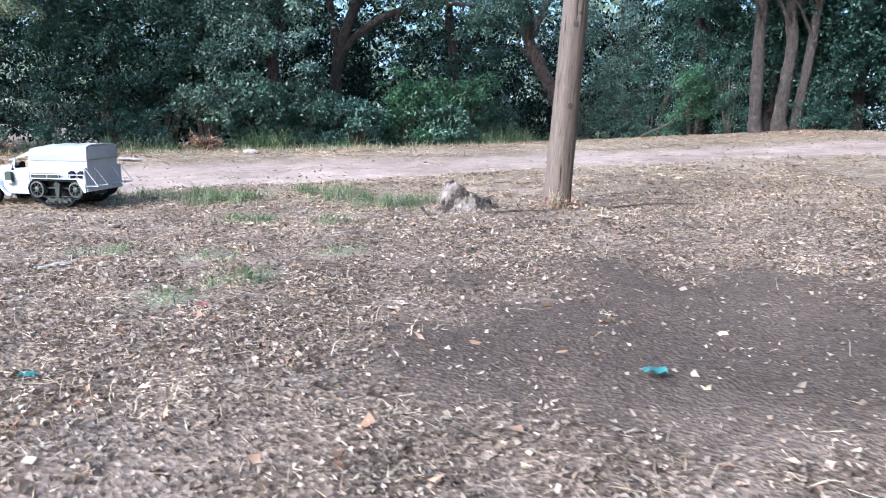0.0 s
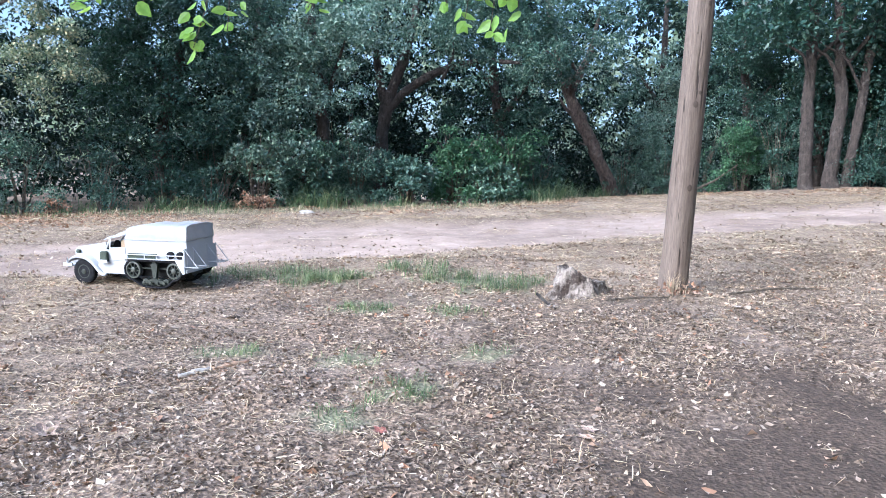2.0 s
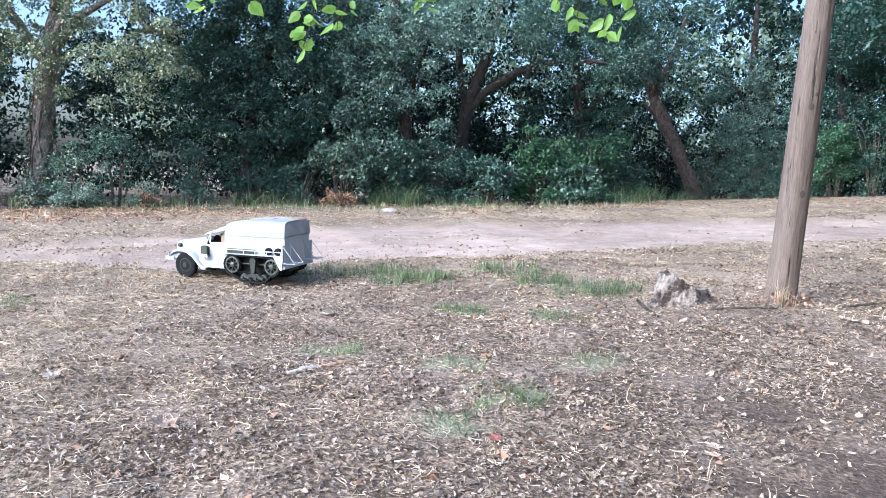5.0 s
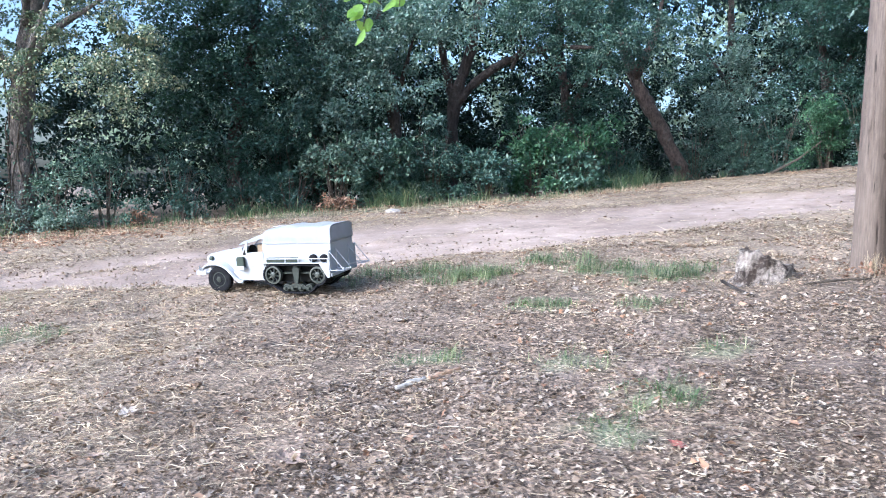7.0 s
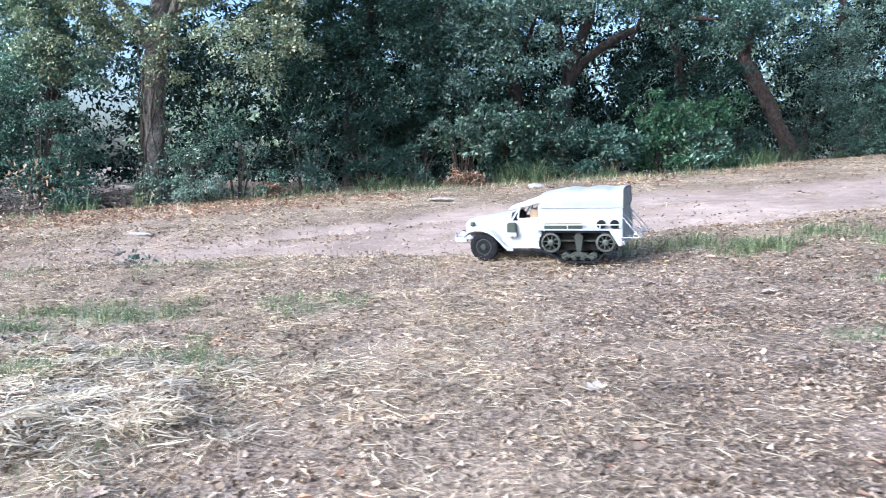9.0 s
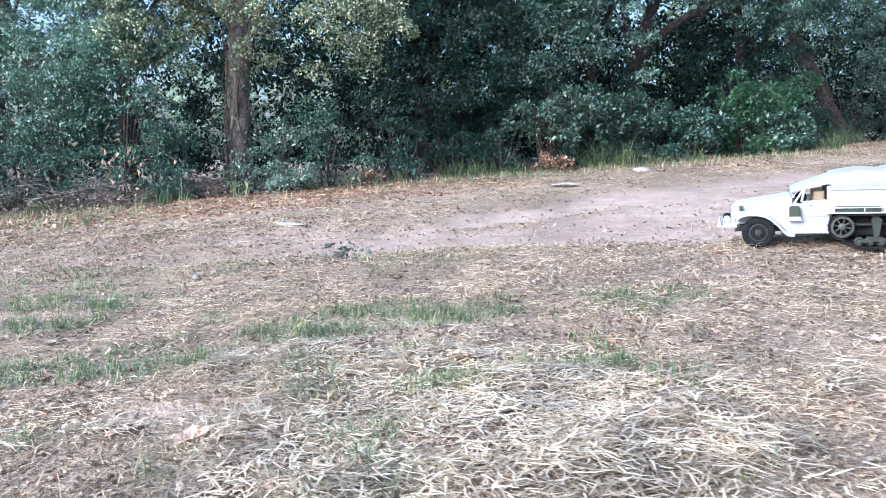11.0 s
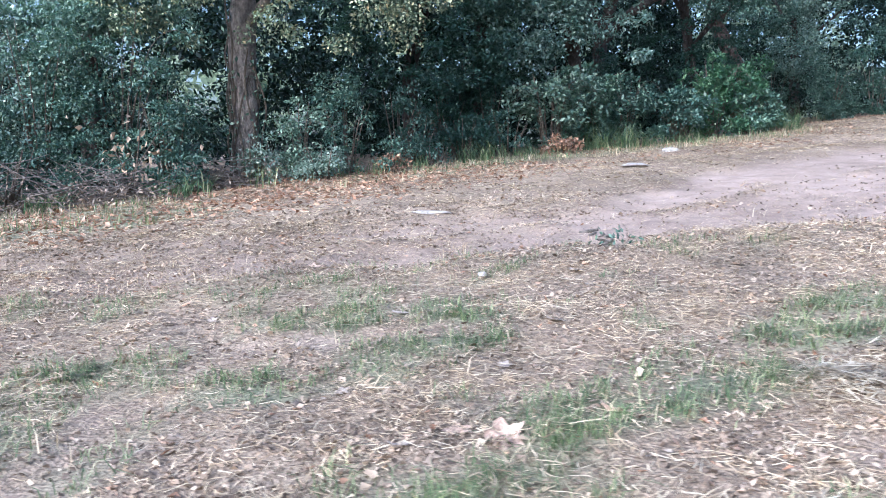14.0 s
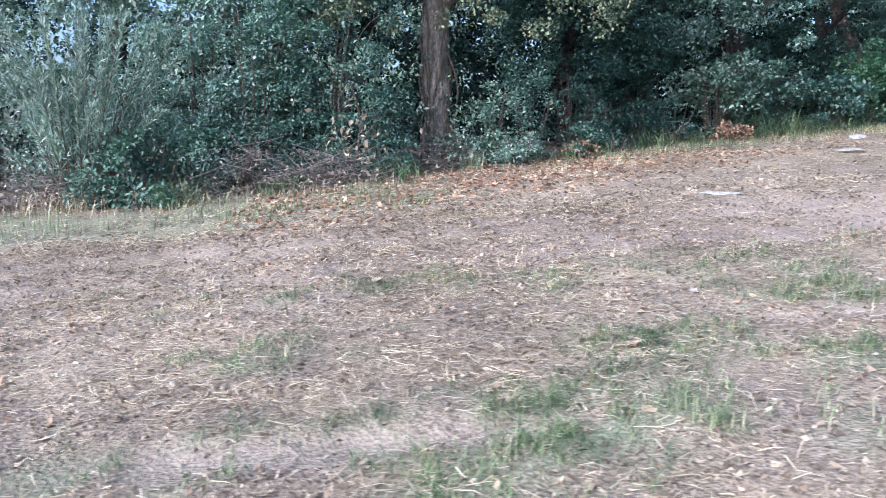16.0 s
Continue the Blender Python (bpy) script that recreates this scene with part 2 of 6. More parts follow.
def triangles(name, verts, tris, mat, parent=None, label=""):
    """One mesh from arrays of corners and triangles."""
    me = bpy.data.meshes.new(name)
    me.vertices.add(len(verts))
    me.vertices.foreach_set("co", np.ascontiguousarray(verts, dtype=np.float32).ravel())
    me.loops.add(len(tris) * 3)
    me.loops.foreach_set("vertex_index", np.ascontiguousarray(tris, dtype=np.int32).ravel())
    me.polygons.add(len(tris))
    me.polygons.foreach_set("loop_start", np.arange(0, len(tris) * 3, 3, dtype=np.int32))
    me.polygons.foreach_set("loop_total", np.full(len(tris), 3, dtype=np.int32))
    me.materials.append(mat)
    me.update(calc_edges=True)
    me.validate()
    ob = new(name, me)
    if parent:
        ob.parent = parent
    return tagged(ob, label)


def unit(v):
    return v / (np.linalg.norm(v, axis=-1, keepdims=True) + 1e-9)


def leaf_cards(base, axis, normal, length, width, fold=0.25, curl=0.0, ragged=0.0):
    """Arrays of folded, pointed leaves: five corners and four triangles when curled, else four and two."""
    axis = unit(axis)
    side = unit(np.cross(axis, normal))
    up = np.cross(side, axis)
    length, width = np.asarray(length)[:, None], np.asarray(width)[:, None]
    mid = base + axis * length * 0.45
    lift = up * width * fold
    wa, wb = (0.5 + ragged * rng.uniform(-0.4, 0.35, (2, len(base), 1))) if ragged else (0.5, 0.5)
    shift = axis * length * (ragged * rng.uniform(-0.3, 0.3, (len(base), 1)) if ragged else 0.0)
    a, b = mid + side * width * wa + lift + shift, mid - side * width * wb + lift - shift
    tip = base + axis * length + up * length * curl
    k = np.arange(len(base))[:, None]
    if np.any(curl):
        v = np.stack([base, a, tip, b, mid], 1).reshape(-1, 3)
        t = np.concatenate([k * 5 + np.array([c]) for c in ((0, 1, 4), (1, 2, 4), (2, 3, 4), (3, 0, 4))])
    else:
        v = np.stack([base, a, tip, b], 1).reshape(-1, 3)
        t = np.concatenate([k * 4 + np.array([c]) for c in ((0, 1, 2), (0, 2, 3))])
    return v, t


def joined(pieces):
    vs, ts, n = [np.zeros((0, 3))], [np.zeros((0, 3), int)], 0
    for v, t in pieces:
        vs.append(v)
        ts.append(t + n)
        n += len(v)
    return np.concatenate(vs), np.concatenate(ts)


WAVES = rng.normal(size=(3, 9, 3))
PHASES = rng.uniform(0, 6.28, size=(3, 9))


def clumpy(p, size):
    """A soft random field over places, about -1 to 1, with clumps of that size."""
    out = 0
    for k in range(3):
        out = out + np.sin((p / size * (1.6 ** k)) @ WAVES[k].T * 2.2 + PHASES[k]).sum(-1) / (9 ** 0.5) / (1.5 ** k)
    return out / 1.6


def spray(blobs, per_m2, leaf, gap=-0.3, clump=0.45, droop=0.3, shell=0.45, face_up=0.7, slim=0.55, tuft=0.22, shaded=0.2):
    """Leaves in domed tufts near the skins of ellipsoids (x, y, z, rx, ry, rz), with gaps; few on the north side, away from the light."""
    pieces = []
    up = np.array([0, 0, 1.0])
    for x, y, z, rx, ry, rz in blobs:
        c, r = np.array([x, y, z]), np.array([rx, ry, rz])
        area = 4 * math.pi * ((rx * ry) ** 1.6 / 3 + (rx * rz) ** 1.6 / 3 + (ry * rz) ** 1.6 / 3) ** (1 / 1.6)
        each = max(8, int(per_m2 * tuft * tuft * 2.6))
        n = int(area * per_m2 / each)
        d = unit(rng.normal(size=(n, 3)))
        far = (1 - shell * rng.random(n) ** 1.6) * (1 + 0.28 * clumpy(c + d * r, clump * 2.5))
        p = c + d * r * far[:, None]
        keep = (clumpy(p, clump) > gap) & (p[:, 2] > ground_height(p[:, 0], p[:, 1]) + 0.05) & ((d[:, 1] < 0.3) | (rng.random(n) < shaded))
        p, d = p[keep], d[keep]
        if not len(p):
            continue
        e = unit(rng.normal(size=(len(p), each, 3)) + 0.75 * up + 0.6 * d[:, None])
        rad = tuft * rng.uniform(0.55, 1.45, (len(p), 1, 1)) * (1 - 0.55 * rng.random((len(p), each, 1)) ** 1.8)
        base = p[:, None] + e * rad * [1, 1, 0.6]
        axis = e * 0.5 + rng.normal(size=base.shape) * 0.7 - up * droop
        normal = e * 0.8 + up * face_up + rng.normal(size=base.shape) * 0.42
        ln = leaf * rng.uniform(0.6, 1.3, base.shape[:2])
        base, axis, normal, ln = base.reshape(-1, 3), axis.reshape(-1, 3), normal.reshape(-1, 3), ln.ravel()
        high = base[:, 2] > ground_height(base[:, 0], base[:, 1]) + 0.03
        pieces.append(leaf_cards(base[high], axis[high], normal[high], ln[high], ln[high] * slim))
    return joined(pieces)


def tube(points, radii, sides=12, step=0.15, rough=0.06):
    """A tapered, slightly knobbly tube along a smooth line."""
    pts = np.array(points, float)
    seg = np.r_[0, np.cumsum(np.linalg.norm(np.diff(pts, axis=0), axis=1))]
    n = max(3, int(seg[-1] / step))
    s = np.linspace(0, seg[-1], n)
    line = np.stack([np.interp(s, seg, pts[:, k]) for k in range(3)], 1)
    for _ in range(2):
        line[1:-1] = (line[:-2] + 2 * line[1:-1] + line[2:]) / 4
    rad = np.interp(s, seg, radii)
    way = unit(np.gradient(line, axis=0))
    ref = np.array([0.0, 1.0, 0.0]) if abs(way[0][2]) > 0.7 else np.array([0.0, 0.0, 1.0])
    u = unit(np.cross(way, ref))
    w = np.cross(way, u)
    a = np.linspace(0, 2 * math.pi, sides, endpoint=False)
    ring = u[:, None] * np.cos(a)[None, :, None] + w[:, None] * np.sin(a)[None, :, None]
    v = line[:, None] + ring * rad[:, None, None]
    v = v + ring * (clumpy(v / np.maximum(rad.mean(), 0.02), 1.6) * rough)[..., None] * rad[:, None, None]
    v = v.reshape(-1, 3)
    f = []
    for i in range(n - 1):
        for j in range(sides):
            k = (j + 1) % sides
            f.append((i * sides + j, i * sides + k, (i + 1) * sides + k, (i + 1) * sides + j))
    f.append(tuple(range(sides - 1, -1, -1)))
    f.append(tuple((n - 1) * sides + j for j in range(sides)))
    return v, f


def tubes(name, lines, mat, parent, label="", **kw):
    vs, fs, n = [], [], 0
    for pts, rad in lines:
        v, f = tube(pts, rad, **kw)
        vs.append(v)
        fs += [tuple(i + n for i in q) for q in f]
        n += len(v)
    return mesh_object(name, np.concatenate(vs), fs, mat, parent, label, smooth=True)


def empty(name, place, label, category, group=""):
    ob = new(name)
    ob.empty_display_size = 0.1
    ob.location = place
    return tagged(ob, label, category, group)


# ---- ground ----
SLOPE = (0.0364, 0.6421, 0.8651, -0.0821, 0.1154, -0.0895, 0.054, 0.1983, -0.0151, -0.0389)
EDGE_X = [-60, -16, -13.5, -11.8, -9.9, -9.0, -7.4, -6.6, -4.0, -1.0, 0.5, 1.8, 3.0, 5.0, 6.0, 9.0, 60]
EDGE_Y = [13.0, 10.3, 10.0, 9.6, 10.2, 10.9, 11.8, 12.6, 13.9, 14.8, 16.0, 18.6, 20.5, 19.0, 17.6, 16.5, 16.0]


def ground_height(x, y):
    """The lie of the land: it falls to the west and rises to the north."""
    x, y = np.clip(np.asarray(x, float), -14, 8) / 10, np.clip(np.asarray(y, float), 0.5, 19) / 10
    c = SLOPE
    return c[0] + c[1] * x + c[2] * y + c[3] * x * x + c[4] * x * y + c[5] * y * y + c[6] * x ** 3 + c[7] * x * x * y + c[8] * x * y * y + c[9] * y ** 3


def edge_y(x):
    return np.interp(x, EDGE_X, EDGE_Y)


def rise(a, b, v):
    t = np.clip((v - a) / (b - a), 0, 1)
    return t * t * (3 - 2 * t)


def wobble(x, y, size):
    return clumpy(np.stack([x, y, 0 * x], -1), size)


def road_zone(x, y):
    near = np.interp(x, [-14, -8.2, -6.4, -3.4, -2.3, -0.3, 1.6, 4, 10, 40], [5.7, 6.1, 6.2, 6.4, 6.9, 7.95, 9.1, 9.7, 10, 10])
    far = np.interp(x, [-14, -9.1, -7, -5.6, -4.7, -3.9, -2.5, -0.9, 2.3, 5, 10, 40], [6.9, 7.3, 7.5, 7.9, 8.4, 9.7, 10.5, 10.8, 12.0, 12.8, 13.2, 13.2])
    w = wobble(x, y, 1.2) * 0.28
    inside = rise(-0.25, 0.45, y - near + w) * rise(-0.25, 0.45, far - y + w)
    hump = 0.55 * rise(0.75, 0.95, 1 - np.abs(y - 0.45 * near - 0.55 * far) * 1.2) * rise(-0.1, 0.5, wobble(x + 3, y, 0.8))
    return inside * (1 - hump) * (0.35 + 0.65 * rise(-9, -5, x)) * rise(-60, -20, x)


BARE = (1.05, 2.6, 1.9, 1.45)


def bare_zone(x, y):
    d = np.hypot((x - BARE[0]) / BARE[2], (y - BARE[1]) / BARE[3])
    return rise(0.0, 0.65, 1.0 - d + 0.2 * wobble(x, y, 0.5) + 0.1 * wobble(x, y, 0.15)) * 0.85


GREEN = [(-0.35, 5.8, 0.36), (-0.65, 5.9, 0.28), (-2.6, 6.2, 0.4), (-2.1, 6.25, 0.4), (-1.72, 6.0, 0.35), (-1.04, 6.5, 0.3), (-1.26, 4.86, 0.26), (-0.69, 4.75, 0.2), (-1.16, 3.74, 0.17), (-1.76, 3.92, 0.17), (-0.85, 3.33, 0.2), (-0.52, 3.93, 0.14), (-1.09, 3.04, 0.14),
         (-4.23, 4.66, 0.3), (-4.55, 3.76, 0.3), (-5.08, 3.49, 0.22), (-5.48, 4.58, 0.3), (-5.17, 4.56, 0.35), (-5.68, 4.27, 0.24), (-5.95, 4.3, 0.22), (-6.4, 3.95, 0.3), (-6.25, 4.0, 0.26), (-6.74, 3.84, 0.3), (-6.95, 3.7, 0.22),
         (-7.23, 4.53, 0.3), (-7.52, 4.42, 0.22), (-7.93, 4.3, 0.25), (-7.86, 5.04, 0.25), (-7.13, 5.0, 0.35), (-7.31, 3.36, 0.26), (-7.11, 3.5, 0.16), (-7.59, 5.04, 0.3), (-8.53, 4.65, 0.18), (-9.0, 3.85, 0.3), (-9.15, 4.2, 0.24), (-8.72, 3.98, 0.28), (-9.33, 3.7, 0.25),
         (-10.17, 4.77, 0.16), (-10.52, 3.97, 0.2), (-9.2, 9.3, 0.5), (-10.9, 8.7, 0.8), (-9.6, 8.7, 0.6)]
DUST = [(-9.95, 3.98, 0.6, 0.14), (-9.3, 3.98, 0.3, 0.08), (-6.95, 4.02, 0.3, 0.1), (-6.02, 3.4, 0.28, 0.09), (-7.6, 4.75, 0.4, 0.12)]
HEAPS = [(-5.0, 3.15, 1.1, 0.6), (-5.45, 3.75, 0.75, 0.32)]


def dust_zone(x, y):
    """Small trodden patches in the straw."""
    z = 0 * x
    for dx, dy, rx, ry in DUST:
        z = np.maximum(z, rise(0.0, 0.7, 1.15 - np.hypot((x - dx) / rx, (y - dy) / ry) + 0.4 * wobble(x, y, 0.2)))
    return z * 0.55


def heap_zone(x, y):
    """Raked heaps of pale straw."""
    z = 0 * x
    for hx, hy, rx, ry in HEAPS:
        z = np.maximum(z, rise(0.0, 0.6, 1.1 - np.hypot((x - hx) / rx, (y - hy) / ry) + 0.3 * wobble(x, y, 0.3)))
    return z


def green_zone(x, y):
    g, ragged = 0 * x, wobble(x, y, 0.16)
    for gx, gy, gr in GREEN:
        g = np.maximum(g, rise(0.0, 1.0, 1.2 - np.hypot(x - gx, (y - gy) * 1.3) / gr + 0.45 * ragged))
    back = edge_y(x) - y
    verge = rise(0.0, 0.5, 1.0 - np.abs(back - 0.5) / 0.9 + 0.3 * wobble(x, y, 0.7)) * rise(-9, -7, x) * (1 - rise(1, 4, x))
    west = rise(0.0, 0.5, 1.0 - np.abs(back - 1.0) / 1.2 + 0.3 * wobble(x, y, 0.7)) * (1 - rise(-9.6, -8.8, x)) * 0.7
    weeds = 0.4 * rise(0.2, 0.7, wobble(x + 9, y, 0.42)) * (1 - rise(-5.0, -3.8, x)) * rise(2.2, 2.8, y) * (1 - rise(5.6, 6.4, y))
    return np.clip(np.maximum(np.maximum(np.maximum(g, weeds), verge * 0.9), west), 0, 1)


def straw_zone(x, y):
    return np.clip((1 - rise(-4.0, -1.7, x + 0.5 * wobble(x, y, 0.9))) * 0.6 + 0.4, 0, 1)


def pale_zone(x, y):
    """Mown straw in the west and the trodden verge beyond the pole."""
    return np.clip(np.maximum((straw_zone(x, y) - 0.4) * 1.25, 0.75 * rise(4.2, 6.2, y)) * (0.85 + 0.3 * wobble(x, y, 0.6)), 0, 1)


def build_ground():
    near_x = np.arange(-13, 5.01, 0.07)
    near_y = np.arange(0.6, 9.01, 0.065)
    xs = np.r_[-900, -300, -120, -60, -35, -24, np.arange(-19, -13, 0.4), near_x, np.arange(5.2, 12, 0.3), 14, 18, 26, 40, 80, 300, 900]
    ys = np.r_[-900, -300, -100, -40, -25, -18, -11, np.arange(-8, 0.58, 0.14), near_y, np.arange(9.1, 15, 0.12), np.arange(15.2, 22, 0.4), 25, 32, 50, 100, 300, 900]
    gx, gy = np.meshgrid(xs, ys)
    flat = np.stack([gx, gy, 0 * gx], -1)
    z = ground_height(gx, gy)
    road, bare, green = road_zone(gx, gy), bare_zone(gx, gy), green_zone(gx, gy)
    road = np.maximum(road, dust_zone(gx, gy))
    z = z + 0.03 * heap_zone(gx, gy) + 0.016 * clumpy(flat, 0.5) + 0.009 * clumpy(flat, 0.13) * (1 - 0.7 * np.maximum(road, bare)) - 0.05 * road - 0.02 * bare
    v = np.stack([gx, gy, z], -1).reshape(-1, 3)
    w, h = len(xs), len(ys)
    i = (np.arange(h - 1)[:, None] * w + np.arange(w - 1)[None]).ravel()
    t = np.concatenate([np.stack([i, i + 1, i + w + 1], 1), np.stack([i, i + w + 1, i + w], 1)])
    ob = triangles("ground", v, t, SOIL)
    for name, val in (("road", road), ("bare", bare), ("green", green), ("straw", pale_zone(gx, gy))):
        at = ob.data.attributes.new(name, 'FLOAT', 'POINT')
        at.data.foreach_set("value", val.ravel().astype(np.float32))
    ob.data.polygons.foreach_set("use_smooth", [True] * len(t))
    return tagged(ob, "sloping woodland clearing with dry leaves, straw and a dirt track", "ground", kind="structure")


build_ground()


# ---- trees at the edge of the wood ----
def build_tree(place, trunk, limbs, crown, leaf_mat, label, bark=BARK, per_m2=720, leaf=0.062, gap=-0.05, clump=0.55, **kw):
    """trunk and limbs: lists of (points, radii); crown: ellipsoids."""
    t = empty("tree", place, label, "tree", "trees at the edge of the wood")
    inv = Matrix.Translation(place).inverted()
    first = tubes("trunk", trunk, bark, t, sides=20, step=0.08, rough=0.16)
    first.matrix_parent_inverse = inv
    for pts, rad in limbs:
        limb = tubes("limb", [(pts, rad)], bark, t, sides=9, step=0.1, rough=0.18)
        limb.matrix_parent_inverse = inv
    if crown:
        v, f = spray(crown, per_m2, leaf, gap=gap, clump=clump, **kw)
        c = triangles("crown", v, f, leaf_mat, t)
        c.matrix_parent_inverse = inv
    return t


def gz(x, y):
    return float(ground_height(x, y))


def tree_west():
    x, y = -9.04, 12.1
    z = gz(x, y)
    trunk = [([(x + 0.02, y, z - 0.2), (x, y, z + 0.15), (x, y, z + 0.8), (x - 0.02, y, z + 1.6), (x + 0.02, y + 0.1, z + 2.8), (x + 0.25, y + 0.2, z + 4.2), (x + 0.3, y + 0.3, z + 6)],
              [0.26, 0.2, 0.17, 0.16, 0.15, 0.12, 0.05])]
    limbs = [([(x, y, z + 2.5), (x + 0.7, y - 0.2, z + 3.1), (x + 1.6, y - 0.4, z + 3.5)], [0.09, 0.06, 0.02]),
             ([(x, y, z + 2.3), (x - 0.6, y - 0.3, z + 3.2), (x - 1.2, y - 0.4, z + 3.9)], [0.09, 0.06, 0.02]),
             ([(x + 0.1, y, z + 3.2), (x + 0.5, y - 0.6, z + 4.0), (x + 0.9, y - 1.2, z + 4.2)], [0.07, 0.05, 0.02]),
             ([(x + 0.05, y, z + 2.0), (x + 0.5, y - 0.7, z + 2.35), (x + 0.75, y - 0.85, z + 2.8), (x + 1.1, y - 0.8, z + 3.7)], [0.06, 0.05, 0.05, 0.02])]
    crown = [(x + 1.3, y - 0.5, z + 2.45, 1.0, 0.8, 0.7), (x + 1.9, y - 0.3, z + 3.2, 1.1, 0.9, 0.9), (x + 0.1, y - 0.7, z + 3.0, 0.9, 0.7, 0.75), (x - 1.1, y - 0.5, z + 2.4, 0.9, 0.8, 0.8),
             (x + 2.1, y - 0.4, z + 2.3, 0.6, 0.6, 0.55), (x - 0.2, y - 0.8, z + 3.7, 1.2, 0.7, 0.8), (x - 1.7, y - 0.3, z + 3.3, 1.1, 0.9, 0.9),
             (x + 0.5, y, z + 4.6, 1.9, 1.5, 1.2), (x - 1.2, y + 0.2, z + 4.3, 1.3, 1.2, 1.1), (x + 2.3, y + 0.2, z + 4.8, 1.3, 1.2, 1.1), (x - 0.5, y - 0.6, z + 2.7, 0.55, 0.4, 0.5)]
    build_tree((x, y, z), trunk, limbs, crown, LEAF_WARM, "evergreen oak with a grey trunk and yellowing olive-green foliage", BARK_GREY, per_m2=1600, leaf=0.048, gap=-0.1, clump=0.45, slim=0.62)
    return x, y, z


def tree_fork():
    x, y = -2.75, 17.5
    z = gz(x, y)
    trunk = [([(x, y, z - 0.3), (x, y, z + 0.6), (x + 0.02, y, 2.4), (x + 0.1, y, 3.0), (x + 0.2, y, 3.4), (x + 0.45, y, 4.2), (x + 0.6, y + 0.1, 5.2), (x + 0.7, y + 0.2, 7)], [0.24, 0.18, 0.15, 0.15, 0.12, 0.11, 0.08, 0.04])]
    limbs = [([(x + 0.05, y, 2.8), (x + 0.45, y - 0.05, 3.3), (x + 0.95, y - 0.1, 3.7), (x + 1.5, y - 0.1, 3.95), (x + 2.2, y - 0.2, 4.1), (x + 3.0, y - 0.4, 4.05)], [0.1, 0.09, 0.085, 0.075, 0.06, 0.03]),
             ([(x + 0.1, y, 2.9), (x - 0.1, y, 3.5), (x - 0.3, y + 0.1, 4.6), (x - 0.5, y, 6)], [0.1, 0.09, 0.07, 0.03]),
             ([(x + 1.3, y - 0.1, 3.65), (x + 1.5, y - 0.3, 4.1), (x + 1.45, y - 0.4, 4.8)], [0.04, 0.03, 0.01])]
    crown = [(x + 1.7, y - 0.5, 4.4, 1.5, 0.9, 0.7), (x + 2.6, y - 0.6, 3.9, 0.9, 0.6, 0.5), (x - 1.2, y - 0.6, 4.1, 0.9, 0.8, 0.7), (x - 1.6, y - 0.3, 4.5, 1.3, 1.0, 1.0), (x + 0.3, y - 0.3, 5.2, 1.6, 1.2, 1.0), (x + 2.9, y - 0.4, 4.3, 1.0, 0.8, 0.6),
             (x - 2.6, y, 5.2, 1.4, 1.1, 1.2), (x + 2.5, y, 5.6, 1.6, 1.2, 1.0)]
    build_tree((x, y, z), trunk, limbs, crown, LEAF_DEEP, "forked evergreen oak with a dark trunk and grey-green crown")


def tree_leaning():
    y = 22.0
    x, z = 3.25, gz(3.25, 22.0)
    trunk = [([(x + 0.08, y, z - 0.2), (x, y, z + 0.1), (2.95, y, 2.1), (2.6, y, 2.8), (2.17, y, 3.5), (1.87, y, 4.1), (1.55, y, 4.9), (1.2, y, 6.0), (0.9, y, 8)], [0.28, 0.2, 0.175, 0.17, 0.19, 0.165, 0.14, 0.1, 0.05])]
    limbs = [([(2.15, y, 3.5), (1.75, y - 0.2, 3.7), (1.55, y - 0.3, 4.0)], [0.08, 0.05, 0.02]),
             ([(2.65, y, 2.7), (2.2, y - 0.3, 2.8)], [0.045, 0.015]),
             ([(1.85, y, 4.1), (2.3, y - 0.2, 5.2), (2.5, y - 0.3, 6.4)], [0.12, 0.09, 0.03]),
             ([(1.55, y, 4.9), (0.7, y - 0.3, 5.5), (-0.2, y - 0.4, 5.9)], [0.1, 0.07, 0.02]),
             ([(1.87, y, 4.1), (1.8, y - 1.2, 4.6), (1.4, y - 2.5, 4.9)], [0.08, 0.06, 0.02])]
    crown = [(2.5, y - 0.4, 5.1, 1.0, 0.7, 1.0), (0.7, y - 0.4, 5.4, 1.3, 0.9, 0.9), (1.9, y, 6.8, 2.1, 1.4, 1.2), (-0.8, y - 0.2, 6.2, 1.5, 1.1, 1.0), (3.2, y - 0.4, 4.4, 0.7, 0.5, 0.7), (1.5, y - 2.6, 4.9, 0.8, 0.6, 0.8), (0.9, y - 2.7, 4.4, 0.7, 0.5, 0.7), (2.1, y - 2.2, 5.5, 0.9, 0.7, 0.7)]
    build_tree((x, y, z), trunk, limbs, crown, LEAF_OAK, "oak with a brown trunk leaning steeply out of the thicket", BARK_WARM)


